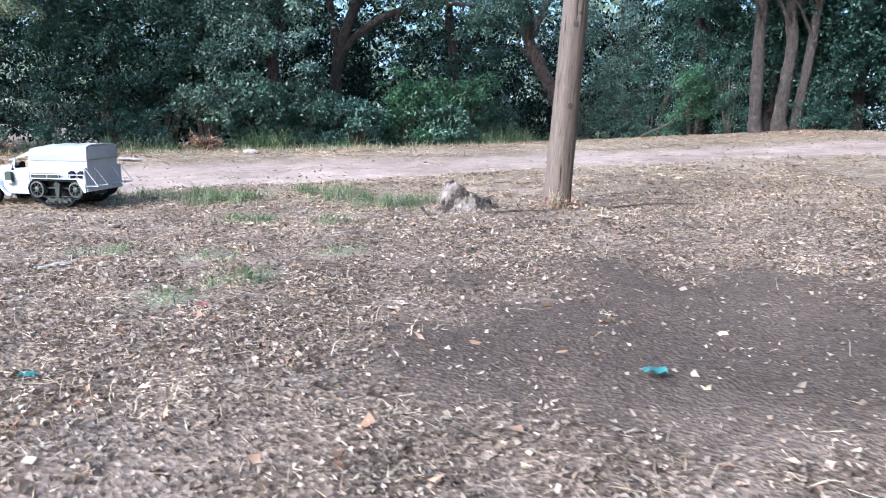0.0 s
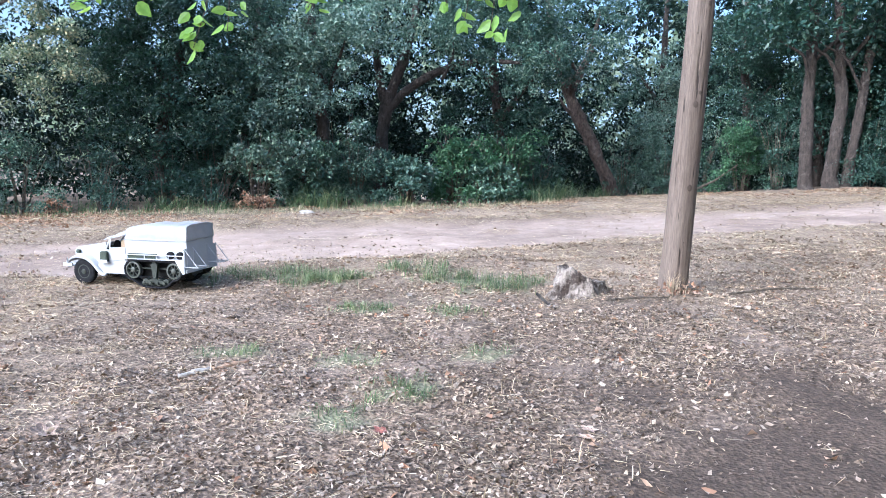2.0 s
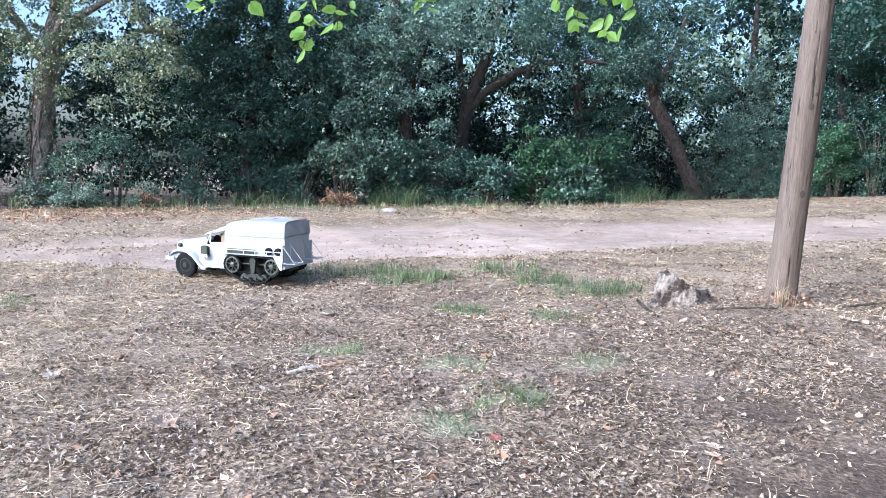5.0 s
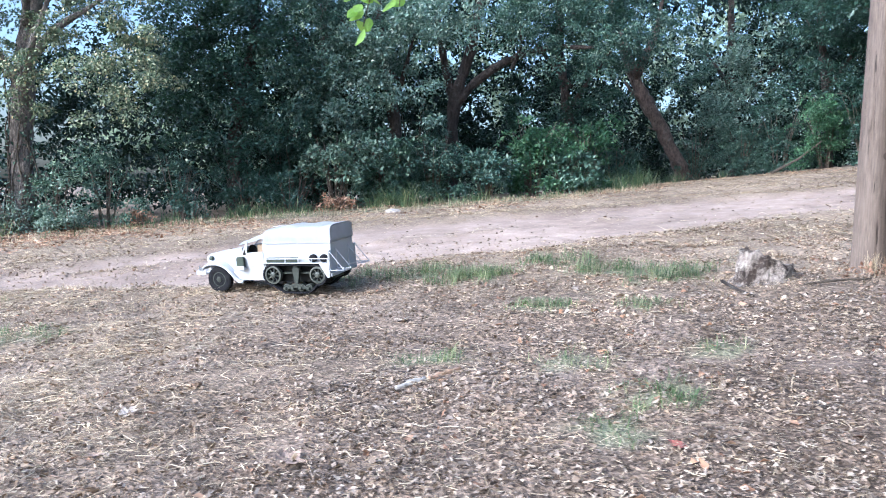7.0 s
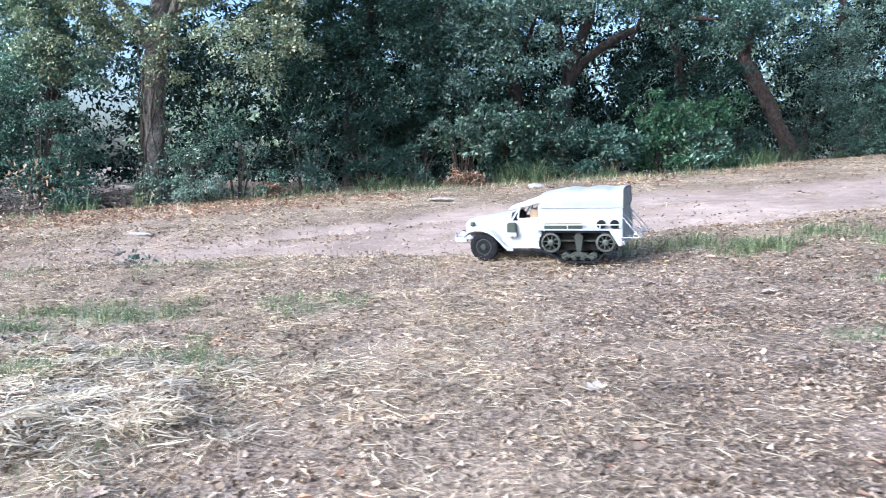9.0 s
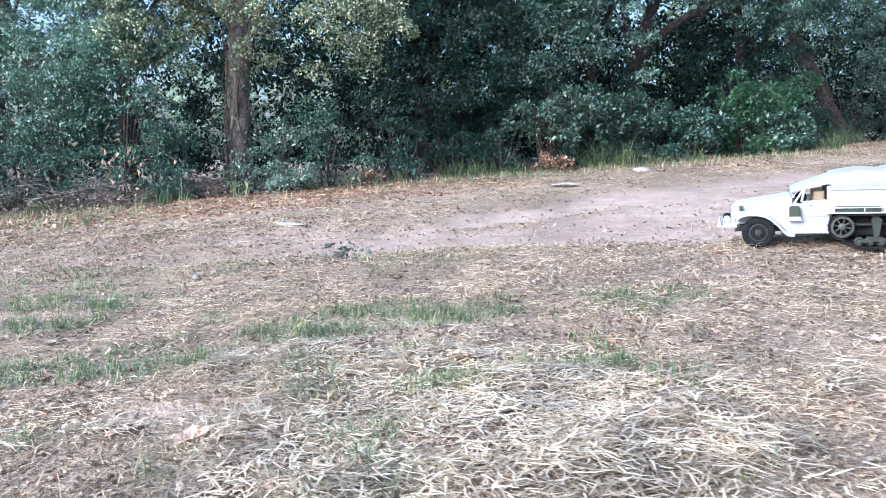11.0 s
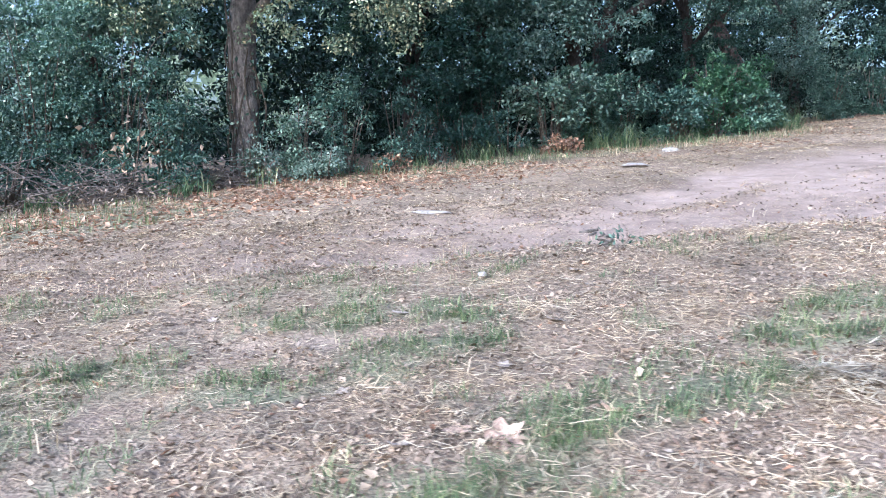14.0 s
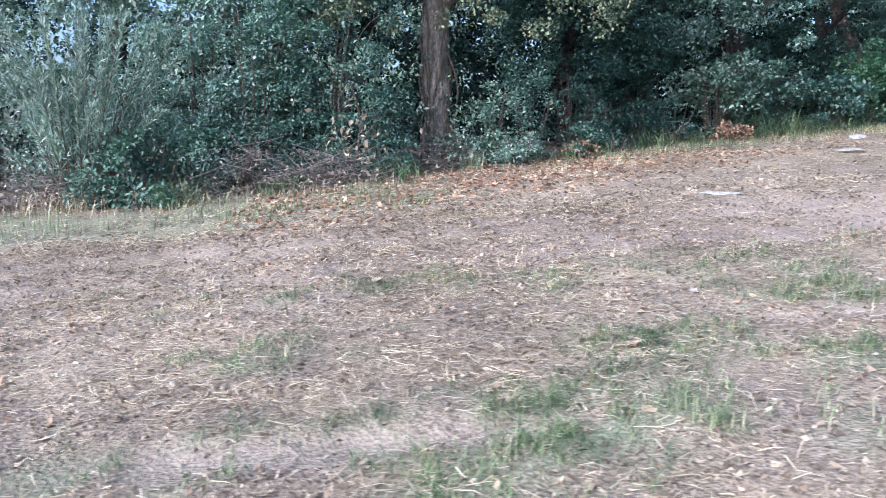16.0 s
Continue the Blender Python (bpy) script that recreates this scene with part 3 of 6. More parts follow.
def tree_east(x, top, lean, r, label):
    y = 18.0
    z = gz(x, y)
    trunk = [([(x + 0.05, y, z - 0.2), (x, y, z + 0.15), (x + lean * 0.5, y, z + 1), (x + lean, y, 3.7), (top, y, 5.3), (top - 0.1, y + 0.2, 7.5)], [r * 1.5, r * 1.1, r, r * 0.9, r * 0.75, r * 0.4])]
    limbs = [([(x + lean, y, 4.0), (x - 0.4, y - 0.3, 4.7), (x - 1.1, y - 0.5, 4.95)], [r * 0.35, r * 0.25, 0.015]),
             ([(x + lean, y, 4.6), (x + 0.6, y - 0.2, 5.4), (x + 1.0, y, 6.4)], [r * 0.35, r * 0.25, 0.02])]
    # The last clump is unseen, set forward to keep sun off the trunks.
    crown = [(x, y - 0.2, 6.4, 1.5, 1.2, 1.0), (x - 1.2, y - 0.5, 5.5, 0.9, 0.7, 0.6), (x + 1.3, y, 6.0, 1.2, 1.0, 0.9), (x - 0.4, y - 4.2, 6.9, 1.8, 1.6, 0.6)]
    build_tree((x, y, z), trunk, limbs, crown, LEAF_SHADED, label, BARK, per_m2=130, leaf=0.14)


def vines_on_trunk():
    """Thin creepers that climb the western oak."""
    x, y, z = tree_west()
    s = empty("creeper", (x, y - 0.2, z), "thin bare creeper stems with a few leaves climbing a trunk", "creeper")
    inv = Matrix.Translation((x, y - 0.2, z)).inverted()
    pieces = []
    for k in range(9):
        a = rng.uniform(-2.9, -0.2)
        h = rng.uniform(1.2, 2.7)
        line = []
        for i in range(9):
            u = i / 8
            b = a + 0.5 * math.sin(u * 5 + k) 
            r = 0.215 - 0.045 * u + (0.1 * rng.random() if 0 < i < 8 and rng.random() < 0.3 else 0.0)
            line.append((x + r * math.cos(b), y + r * math.sin(b), z + h * u))
        st = tubes("stem", [(line, [0.013] * 8 + [0.004])], TWIG, s, sides=5, step=0.08, rough=0.1)
        st.matrix_parent_inverse = inv
        n = 26
        p = np.array(line)[rng.integers(2, 9, n)] + rng.normal(size=(n, 3)) * [0.07, 0.05, 0.12]
        pieces.append(leaf_cards(p, rng.normal(size=(n, 3)) + [0, -0.5, -0.4], rng.normal(size=(n, 3)) + [0, -1, 0.6], rng.uniform(0.05, 0.09, n), rng.uniform(0.03, 0.05, n)))
    v, f = joined(pieces)
    c = triangles("foliage", v, f, LEAF_PALE, s)
    c.matrix_parent_inverse = inv


vines_on_trunk()
tree_fork()
tree_leaning()
tree_east(6.84, 6.7, -0.11, 0.14, "straight oak with a slim brown trunk and bare lower stem")
tree_east(7.36, 7.27, 0.12, 0.15, "oak with a stout grey-brown trunk bent at the top")
tree_east(7.75, 8.0, 0.15, 0.11, "oak with a dark trunk leaning outwards, close behind another")

# trees that fill the wood behind, from west to east
DEEP_OAK, OPEN_TREE, LIT_OAK = "evergreen oak standing deep in the dark thicket", "pale grey-green tree at the bright open end of the wood", "evergreen oak above the brambles, its grey-green foliage lightened as if lit"
# Leaf colours carry the shade deep in the wood and the light in front.
for wx, wb, wh, wr, wm, wl in ((-15.8, 3.0, 4.6, 1.7, LEAF_GREY, OPEN_TREE), (-13.4, 2.8, 4.4, 1.6, LEAF_GREY, OPEN_TREE), (-11.2, 3.0, 4.8, 1.6, LEAF_LIT_SILVER, OPEN_TREE), (-6.7, 2.6, 4.8, 1.5, LEAF_SHADED, DEEP_OAK), (-5.3, 2.9, 4.8, 1.5, LEAF_DEEP, DEEP_OAK),
                               (-3.7, 1.7, 4.7, 1.3, LEAF_LIT_SILVER, LIT_OAK), (-0.2, 3.6, 5.4, 1.5, LEAF_SHADED, DEEP_OAK), (4.9, 4.2, 4.3, 1.3, LEAF_LIT_SILVER, LIT_OAK), (6.4, 3.2, 5.1, 1.4, LEAF_SHADED, DEEP_OAK), (8.0, 3.4, 5.0, 1.3, LEAF_SHADED, DEEP_OAK), (9.6, 2.5, 5.2, 1.8, LEAF_SHADED, DEEP_OAK), (12.0, 3.5, 5.2, 1.9, LEAF_SHADED, DEEP_OAK)):
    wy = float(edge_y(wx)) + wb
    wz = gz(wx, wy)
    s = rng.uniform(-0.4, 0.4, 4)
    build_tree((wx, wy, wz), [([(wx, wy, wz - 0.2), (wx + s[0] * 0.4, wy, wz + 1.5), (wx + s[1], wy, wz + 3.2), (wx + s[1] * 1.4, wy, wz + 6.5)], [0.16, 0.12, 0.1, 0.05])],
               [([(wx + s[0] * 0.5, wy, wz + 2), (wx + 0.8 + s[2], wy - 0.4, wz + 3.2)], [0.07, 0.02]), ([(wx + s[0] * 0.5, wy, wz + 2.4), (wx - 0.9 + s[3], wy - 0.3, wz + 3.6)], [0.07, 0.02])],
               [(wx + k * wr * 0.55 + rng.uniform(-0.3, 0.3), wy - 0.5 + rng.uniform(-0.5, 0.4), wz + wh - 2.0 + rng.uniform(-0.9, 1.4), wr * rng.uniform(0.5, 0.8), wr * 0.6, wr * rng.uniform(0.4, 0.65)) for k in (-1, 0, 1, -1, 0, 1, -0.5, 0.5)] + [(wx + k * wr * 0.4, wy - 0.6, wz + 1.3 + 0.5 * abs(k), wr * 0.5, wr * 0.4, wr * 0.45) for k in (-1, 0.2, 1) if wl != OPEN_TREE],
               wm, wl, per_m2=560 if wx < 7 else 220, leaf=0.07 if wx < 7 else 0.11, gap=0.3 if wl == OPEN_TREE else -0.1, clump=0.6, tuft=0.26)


# unseen trees added on the east side of the clearing to shade it
for ex, ey in ((11.0, 10.5), (9.5, 6.0), (9.0, 1.5), (8.0, -2.5), (6.5, -6.5), (12.5, 4.0), (11.5, -3.5), (10.0, -8.0)):
    ez = gz(ex, ey)
    build_tree((ex, ey, ez), [([(ex, ey, ez - 0.2), (ex, ey, ez + 2), (ex + 0.2, ey, ez + 6.5)], [0.22, 0.17, 0.06])], [([(ex, ey, ez + 2.2), (ex - 1.0, ey, ez + 3.8)], [0.09, 0.03])],
               [(ex - 0.4, ey, ez + 3.6, 2.2, 2.6, 1.7), (ex, ey + 0.3, ez + 6.0, 2.4, 2.6, 1.8), (ex, ey, ez + 1.5, 1.7, 2.3, 1.4), (ex, ey, ez + 8.3, 1.9, 2.0, 1.5)], LEAF_OAK, "unseen broad evergreen oak added to shade the clearing from the east", per_m2=24, leaf=0.42, gap=-0.6, shaded=1.0, tuft=0.6)


# ---- shrubs along the edge ----
def build_shrub(x, back, w, h, mat, label, leaf=0.05, per_m2=1250, d=None, stems=7, canes=0, **kw):
    """A shrub of overlapping rounded clumps on thin stems; back: metres behind the wood's edge."""
    y = float(edge_y(x)) + back
    z = gz(x, y)
    s = empty("shrub", (x, y, z), label, "shrub", "shrubs along the edge of the wood")
    inv = Matrix.Translation((x, y, z)).inverted()
    d = d or w * 0.7
    kw.setdefault("gap", -1.5 if w < 0.45 else -0.3)
    lines = []
    for _ in range(stems):
        a, r = rng.uniform(0, 6.28), rng.uniform(0.2, 0.75)
        tx, ty = x + math.cos(a) * w * r, y + math.sin(a) * d * r
        lines.append(([(x + math.cos(a) * 0.08, y + math.sin(a) * 0.08, z - 0.05), ((x + tx) / 2, (y + ty) / 2, z + h * 0.45), (tx, ty, z + h * rng.uniform(0.6, 0.95))], [0.016, 0.011, 0.004]))
    st = tubes("brushwood", lines, TWIG, s, sides=5, step=0.2, rough=0.05)
    st.matrix_parent_inverse = inv
    blobs = [(x + rng.uniform(-0.6, 0.6) * w, y + rng.uniform(-0.5, 0.5) * d, z + h * rng.uniform(0.25, 0.75), w * rng.uniform(0.3, 0.55), d * rng.uniform(0.3, 0.55), h * rng.uniform(0.16, 0.32)) for _ in range(7)]
    blobs += [(x + rng.uniform(-0.75, 0.75) * w, y - d * rng.uniform(0.1, 0.6), z + h * 0.12, w * rng.uniform(0.3, 0.5), d * 0.35, h * rng.uniform(0.14, 0.22)) for _ in range(4)]
    pieces = [spray(blobs, per_m2, leaf, **kw)]
    arcs = []
    for _ in range(canes):
        a, reach, top = rng.uniform(0, 6.28), w * rng.uniform(0.5, 1.2), h * rng.uniform(0.55, 0.95)
        b = np.array([x + math.cos(a) * 0.15 * w, y + math.sin(a) * 0.15 * d, z])
        mid = b + [math.cos(a) * reach * 0.35, math.sin(a) * reach * 0.3, top * 1.25]
        tip = b + [math.cos(a) * reach, math.sin(a) * reach * 0.7, top * rng.uniform(0.45, 0.85)]
        arcs.append(([b, (b + mid * 2) / 3, (mid * 2 + tip) / 3 - [0, 0, top * 0.12], tip], [0.008, 0.006, 0.004, 0.002]))
        n = int(46 * top)
        u = rng.uniform(0.25, 1, n)[:, None]
        p = (1 - u) ** 2 * b + 2 * u * (1 - u) * mid + u * u * tip + rng.normal(size=(n, 3)) * 0.03
        way = unit(tip - b) * 0.6 + rng.normal(size=(n, 3)) * 0.7 + [0, 0, -0.25]
        ln = leaf * rng.uniform(0.8, 1.5, n)
        pieces.append(leaf_cards(p, way, rng.normal(size=(n, 3)) * 0.45 + [0, -0.3, 1], ln, ln * 0.55))
    if arcs:
        cn = tubes("cane", arcs, TWIG, s, sides=4, step=0.15, rough=0.0)
        cn.matrix_parent_inverse = inv
    v, f = joined(pieces)
    c = triangles("foliage", v, f, mat, s)
    c.matrix_parent_inverse = inv
    return s


OAK_BUSH, BRAMBLE, FRESH = "dense dark-green evergreen shrub at the edge of the wood", "sprawling bramble with pale-backed leaves over dry stems", "young shrub with bright green leaves in the thicket"
GREY_BUSH = "grey-green shrub with small pale leaves at the edge of the wood"
CANES = {BRAMBLE: 24, FRESH: 12, OAK_BUSH: 3, GREY_BUSH: 3}
# The darkest shrubs carry the thicket's shade in their leaf colour.
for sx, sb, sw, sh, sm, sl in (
        (-15.6, 0.8, 1.1, 1.6, LEAF_DEEP, OAK_BUSH), (-14.6, 1.8, 1.2, 2.4, LEAF_GREY, GREY_BUSH), (-13.2, 2.3, 1.1, 2.1, LEAF_DEEP, OAK_BUSH), (-11.9, 1.6, 0.9, 2.4, LEAF_LIT_SILVER, GREY_BUSH), (-11.2, 1.2, 0.8, 2.3, LEAF_DEEP, OAK_BUSH),
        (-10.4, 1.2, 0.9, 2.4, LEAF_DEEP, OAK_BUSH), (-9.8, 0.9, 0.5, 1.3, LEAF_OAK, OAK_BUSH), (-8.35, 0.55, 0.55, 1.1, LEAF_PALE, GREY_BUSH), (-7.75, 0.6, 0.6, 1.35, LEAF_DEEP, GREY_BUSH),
        (-7.0, 1.0, 0.6, 1.2, LEAF_OAK, OAK_BUSH), (-6.2, 1.5, 0.8, 1.2, LEAF_SHADED, OAK_BUSH), (-5.4, 1.6, 0.8, 1.5, LEAF_SHADED, OAK_BUSH), (-6.75, 0.45, 0.45, 0.75, LEAF_OAK, OAK_BUSH), (-6.0, 0.7, 0.55, 0.8, LEAF_SHADED, OAK_BUSH), (-5.25, 0.6, 0.5, 0.8, LEAF_OAK, OAK_BUSH), (-5.9, 2.6, 0.9, 2.2, LEAF_SHADED, OAK_BUSH), (-4.5, 0.5, 0.7, 1.5, LEAF_PALE, BRAMBLE),
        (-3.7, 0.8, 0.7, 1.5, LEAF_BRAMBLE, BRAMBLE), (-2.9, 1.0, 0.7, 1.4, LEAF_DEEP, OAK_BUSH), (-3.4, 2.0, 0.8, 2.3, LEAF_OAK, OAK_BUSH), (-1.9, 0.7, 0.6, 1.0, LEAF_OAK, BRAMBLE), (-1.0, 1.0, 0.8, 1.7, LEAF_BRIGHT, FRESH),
        (-0.4, 0.5, 0.6, 0.95, LEAF_BRAMBLE, BRAMBLE), (0.2, 1.5, 0.7, 1.7, LEAF_BRIGHT, FRESH), (0.9, 1.3, 0.6, 1.2, LEAF_SHADED, OAK_BUSH), (0.5, 4.6, 0.9, 2.0, LEAF_OAK, OAK_BUSH), (3.6, 2.2, 0.9, 1.8, LEAF_DEEP, OAK_BUSH),
        (4.3, 1.0, 0.8, 1.6, LEAF_OAK, OAK_BUSH), (5.0, 0.8, 0.8, 2.0, LEAF_SHADED, OAK_BUSH), (5.8, 1.3, 0.8, 1.9, LEAF_BRIGHT, OAK_BUSH), (6.6, 1.6, 0.9, 2.0, LEAF_SHADED, OAK_BUSH),
        (8.4, 1.6, 1.1, 2.0, LEAF_SHADED, OAK_BUSH), (10.4, 1.2, 1.3, 2.2, LEAF_SHADED, OAK_BUSH)):
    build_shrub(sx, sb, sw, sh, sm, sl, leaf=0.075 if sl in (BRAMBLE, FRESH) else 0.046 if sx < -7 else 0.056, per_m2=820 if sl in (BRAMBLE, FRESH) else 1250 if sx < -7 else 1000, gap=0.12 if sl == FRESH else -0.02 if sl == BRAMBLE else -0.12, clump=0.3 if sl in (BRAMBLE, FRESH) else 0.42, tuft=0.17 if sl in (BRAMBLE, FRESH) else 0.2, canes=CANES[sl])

build_shrub(-12.0, 0.35, 0.75, 0.85, LEAF_BRAMBLE, "low bramble with reddish dry leaves at its foot", leaf=0.055)
build_shrub(-11.3, 0.45, 0.55, 0.75, LEAF_GREY, "low grey-green shrub with thin twigs", leaf=0.04)
build_shrub(-8.0, 0.1, 0.4, 0.5, LEAF_GREY, "small grey-green shrub at the foot of a tree", leaf=0.04)
build_shrub(-6.55, -0.1, 0.3, 0.3, LEAF_BRIGHT, "small bright green weed on the verge", leaf=0.05)
build_shrub(-7.15, 0.0, 0.22, 0.24, LEAF_RUST, "small withered orange-brown plant on the verge", leaf=0.05, per_m2=1100, tuft=0.1)
build_shrub(-4.4, -0.05, 0.3, 0.24, LEAF_RUST, "withered orange-brown fern among the brambles", leaf=0.055, per_m2=1000, tuft=0.1)


build_shrub(-8.9, 0.55, 0.3, 0.7, LEAF_GREY, "small grey-green shrub at the foot of a tree", leaf=0.05, per_m2=600)


def grass_tuft(x, back, w, h):
    """A clump of long arching blades."""
    y = float(edge_y(x)) + back
    n = int(150 * w / 0.4)
    a, lean = rng.uniform(0, 6.28, n), rng.uniform(0.4, 1.7, n)
    ln = h * rng.uniform(0.35, 1.15, n)
    knot = rng.normal(size=(7, 2)) * [w * 0.6, w * 0.35]
    pick = knot[rng.integers(0, 7, n)] + rng.normal(size=(n, 2)) * 0.05
    b = np.stack([x + pick[:, 0], y + pick[:, 1], 0 * a], -1)
    b[:, 2] = ground_height(b[:, 0], b[:, 1]) - 0.02
    out = np.stack([np.cos(a), np.sin(a), 0 * a], -1)
    side = np.stack([-np.sin(a), np.cos(a), 0 * a], -1) * 0.005
    up = np.array([0, 0, 1.0])
    l1, ld = ln[:, None], lean[:, None]
    rows = [b + out * l1 * ld * (k ** 2) * 0.75 + up * l1 * (k - 0.38 * ld * k ** 2) for k in (0.0, 0.35, 0.7, 1.0)]
    v = np.stack([rows[0] - side, rows[0] + side, rows[1] - side, rows[1] + side, rows[2] - side * 0.7, rows[2] + side * 0.7, rows[3]], 1).reshape(-1, 3)
    k = np.arange(n)[:, None] * 7
    t = np.concatenate([k + np.array([c]) for c in ((0, 1, 3), (0, 3, 2), (2, 3, 5), (2, 5, 4), (4, 5, 6))])
    ob = triangles("grass_tuft", v, t, REED)
    return tagged(ob, "tuft of tall arching green grass at the foot of the shrubs", "grass", "tall grass tufts")


for tx, tb, tw, th in ((-7.0, 0.3, 0.4, 0.4), (-6.3, 0.35, 0.5, 0.5), (-5.7, 0.3, 0.45, 0.45), (-5.2, 0.25, 0.35, 0.4), (-3.75, 0.1, 0.4, 0.6), (-3.3, 0.15, 0.45, 0.85), (-2.9, 0.05, 0.35, 0.5), (-2.0, -0.1, 0.3, 0.45),
                       (0.45, 0.1, 0.35, 0.6), (0.9, 0.1, 0.45, 0.85), (1.35, 0.2, 0.45, 0.9), (1.8, 0.0, 0.4, 0.6), (-9.6, 0.3, 0.35, 0.5), (-10.9, 0.2, 0.3, 0.45), (-11.6, -0.1, 0.3, 0.5), (2.6, 0.2, 0.4, 0.5)):
    grass_tuft(tx, tb, tw, th * 0.8)


def brush_heap(x, back, w, h):
    """Dead grey twigs fallen into a low tangle, with dry leaves caught in it."""
    y = float(edge_y(x)) + back
    z = gz(x, y)
    s = empty("brush_heap", (x, y, z), "low tangle of dead grey twigs and dry leaves under the shrubs", "brushwood", "heaps of dead brush")
    inv = Matrix.Translation((x, y, z)).inverted()
    lines = []
    for _ in range(70):
        a = rng.uniform(0, 6.28)
        c = np.array([x + rng.normal() * w * 0.5, y + rng.normal() * w * 0.25, z + abs(rng.normal()) * h * 0.4])
        d = np.array([math.cos(a), math.sin(a) * 0.5, rng.uniform(-0.1, 0.8)]) * rng.uniform(0.15, 0.45)
        c[2] = max(c[2], z + 0.02)
        lines.append(([c - d * [1, 1, 0.3], c + rng.normal(size=3) * 0.03, c + d], [0.007, 0.005, 0.002]))
    st = tagged(tubes("brushwood", lines, BARK_GREY, s, sides=4, step=0.15, rough=0.0), kind="stuff")
    st.matrix_parent_inverse = inv
    n = 500
    p = np.array([x, y, z + 0.04]) + rng.normal(size=(n, 3)) * [w * 0.55, w * 0.28, h * 0.25]
    p[:, 2] = np.maximum(p[:, 2], ground_height(p[:, 0], p[:, 1]) + 0.01)
    v, f = leaf_cards(p, rng.normal(size=(n, 3)), rng.normal(size=(n, 3)) + [0, 0, 0.6], rng.uniform(0.03, 0.08, n), rng.uniform(0.015, 0.04, n), ragged=0.8)
    c = triangles("withered_foliage", v, f, LEAF_DEAD, s)
    c.matrix_parent_inverse = inv


for hx, hb, hw, hh in ((-14.2, 0.2, 0.8, 0.5), (-13.2, 0.15, 0.8, 0.5), (-12.4, 0.1, 0.7, 0.45), (-11.0, 0.3, 0.7, 0.5), (-10.3, 0.3, 0.6, 0.4), (-9.3, 0.6, 0.5, 0.4)):
    brush_heap(hx, hb, hw, hh)


def dead_sapling():
    """A young tree with large withered leaves."""
    x, y = -10.05, 10.5
    z = gz(x, y)
    s = empty("sapling", (x, y, z), "dead sapling with large pale withered leaves", "sapling")
    inv = Matrix.Translation((x, y, z)).inverted()
    st = tubes("brushwood", [([(x, y, z - 0.05), (x + 0.05, y, z + 0.4), (x + 0.12, y, z + 0.85)], [0.014, 0.01, 0.004]), ([(x, y, z + 0.2), (x - 0.2, y, z + 0.6)], [0.01, 0.004]), ([(x, y, z + 0.3), (x + 0.3, y, z + 0.75)], [0.01, 0.004])], TWIG, s, sides=5)
    st.matrix_parent_inverse = inv
    n = 60
    p = np.array([x, y, z + 0.45]) + rng.normal(size=(n, 3)) * [0.2, 0.15, 0.22]
    v, f = leaf_cards(p, rng.normal(size=(n, 3)) + [0, 0, -0.8], rng.normal(size=(n, 3)), rng.uniform(0.05, 0.11, n), rng.uniform(0.03, 0.06, n), ragged=0.8)
    c = triangles("withered_foliage", v, f, LEAF_WITHERED, s)
    c.matrix_parent_inverse = inv


dead_sapling()


def feathery_shrub():
    """A tall broom-like shrub of thin upright grey-green sprays."""
    x, y = -12.8, 10.05
    z = gz(x, y)
    s = empty("broom_shrub", (x, y, z), "tall feathery grey-green shrub with upright sprays", "shrub")
    inv = Matrix.Translation((x, y, z)).inverted()
    lines, pieces = [], []
    for _ in range(72):
        a, lean, h = rng.uniform(0, 6.28), rng.uniform(0.1, 1.0), rng.uniform(0.8, 2.1)
        b = np.array([x + math.cos(a) * 0.25, y + math.sin(a) * 0.2, z - 0.03])
        tip = b + [math.cos(a) * lean * 0.9, math.sin(a) * lean * 0.5, h]
        midp = (b + tip) / 2 + [-math.cos(a) * 0.1, 0, 0.12]
        lines.append(([b, midp, tip], [0.009, 0.006, 0.002]))
        n = int(130 * h / 1.5)
        u = rng.uniform(0.25, 1, n)[:, None]
        p = (1 - u) ** 2 * b + 2 * u * (1 - u) * midp + u * u * tip
        ax = unit(tip - b) * 0.9 + rng.normal(size=(n, 3)) * 0.5
        pieces.append(leaf_cards(p, ax, rng.normal(size=(n, 3)), rng.uniform(0.05, 0.13, n), np.full(n, 0.013)))
    st = tubes("brushwood", lines, TWIG, s, sides=4, step=0.25, rough=0.0)
    st.matrix_parent_inverse = inv
    v, f = joined(pieces)
    c = triangles("foliage", v, f, LEAF_GREY, s)
    c.matrix_parent_inverse = inv


feathery_shrub()


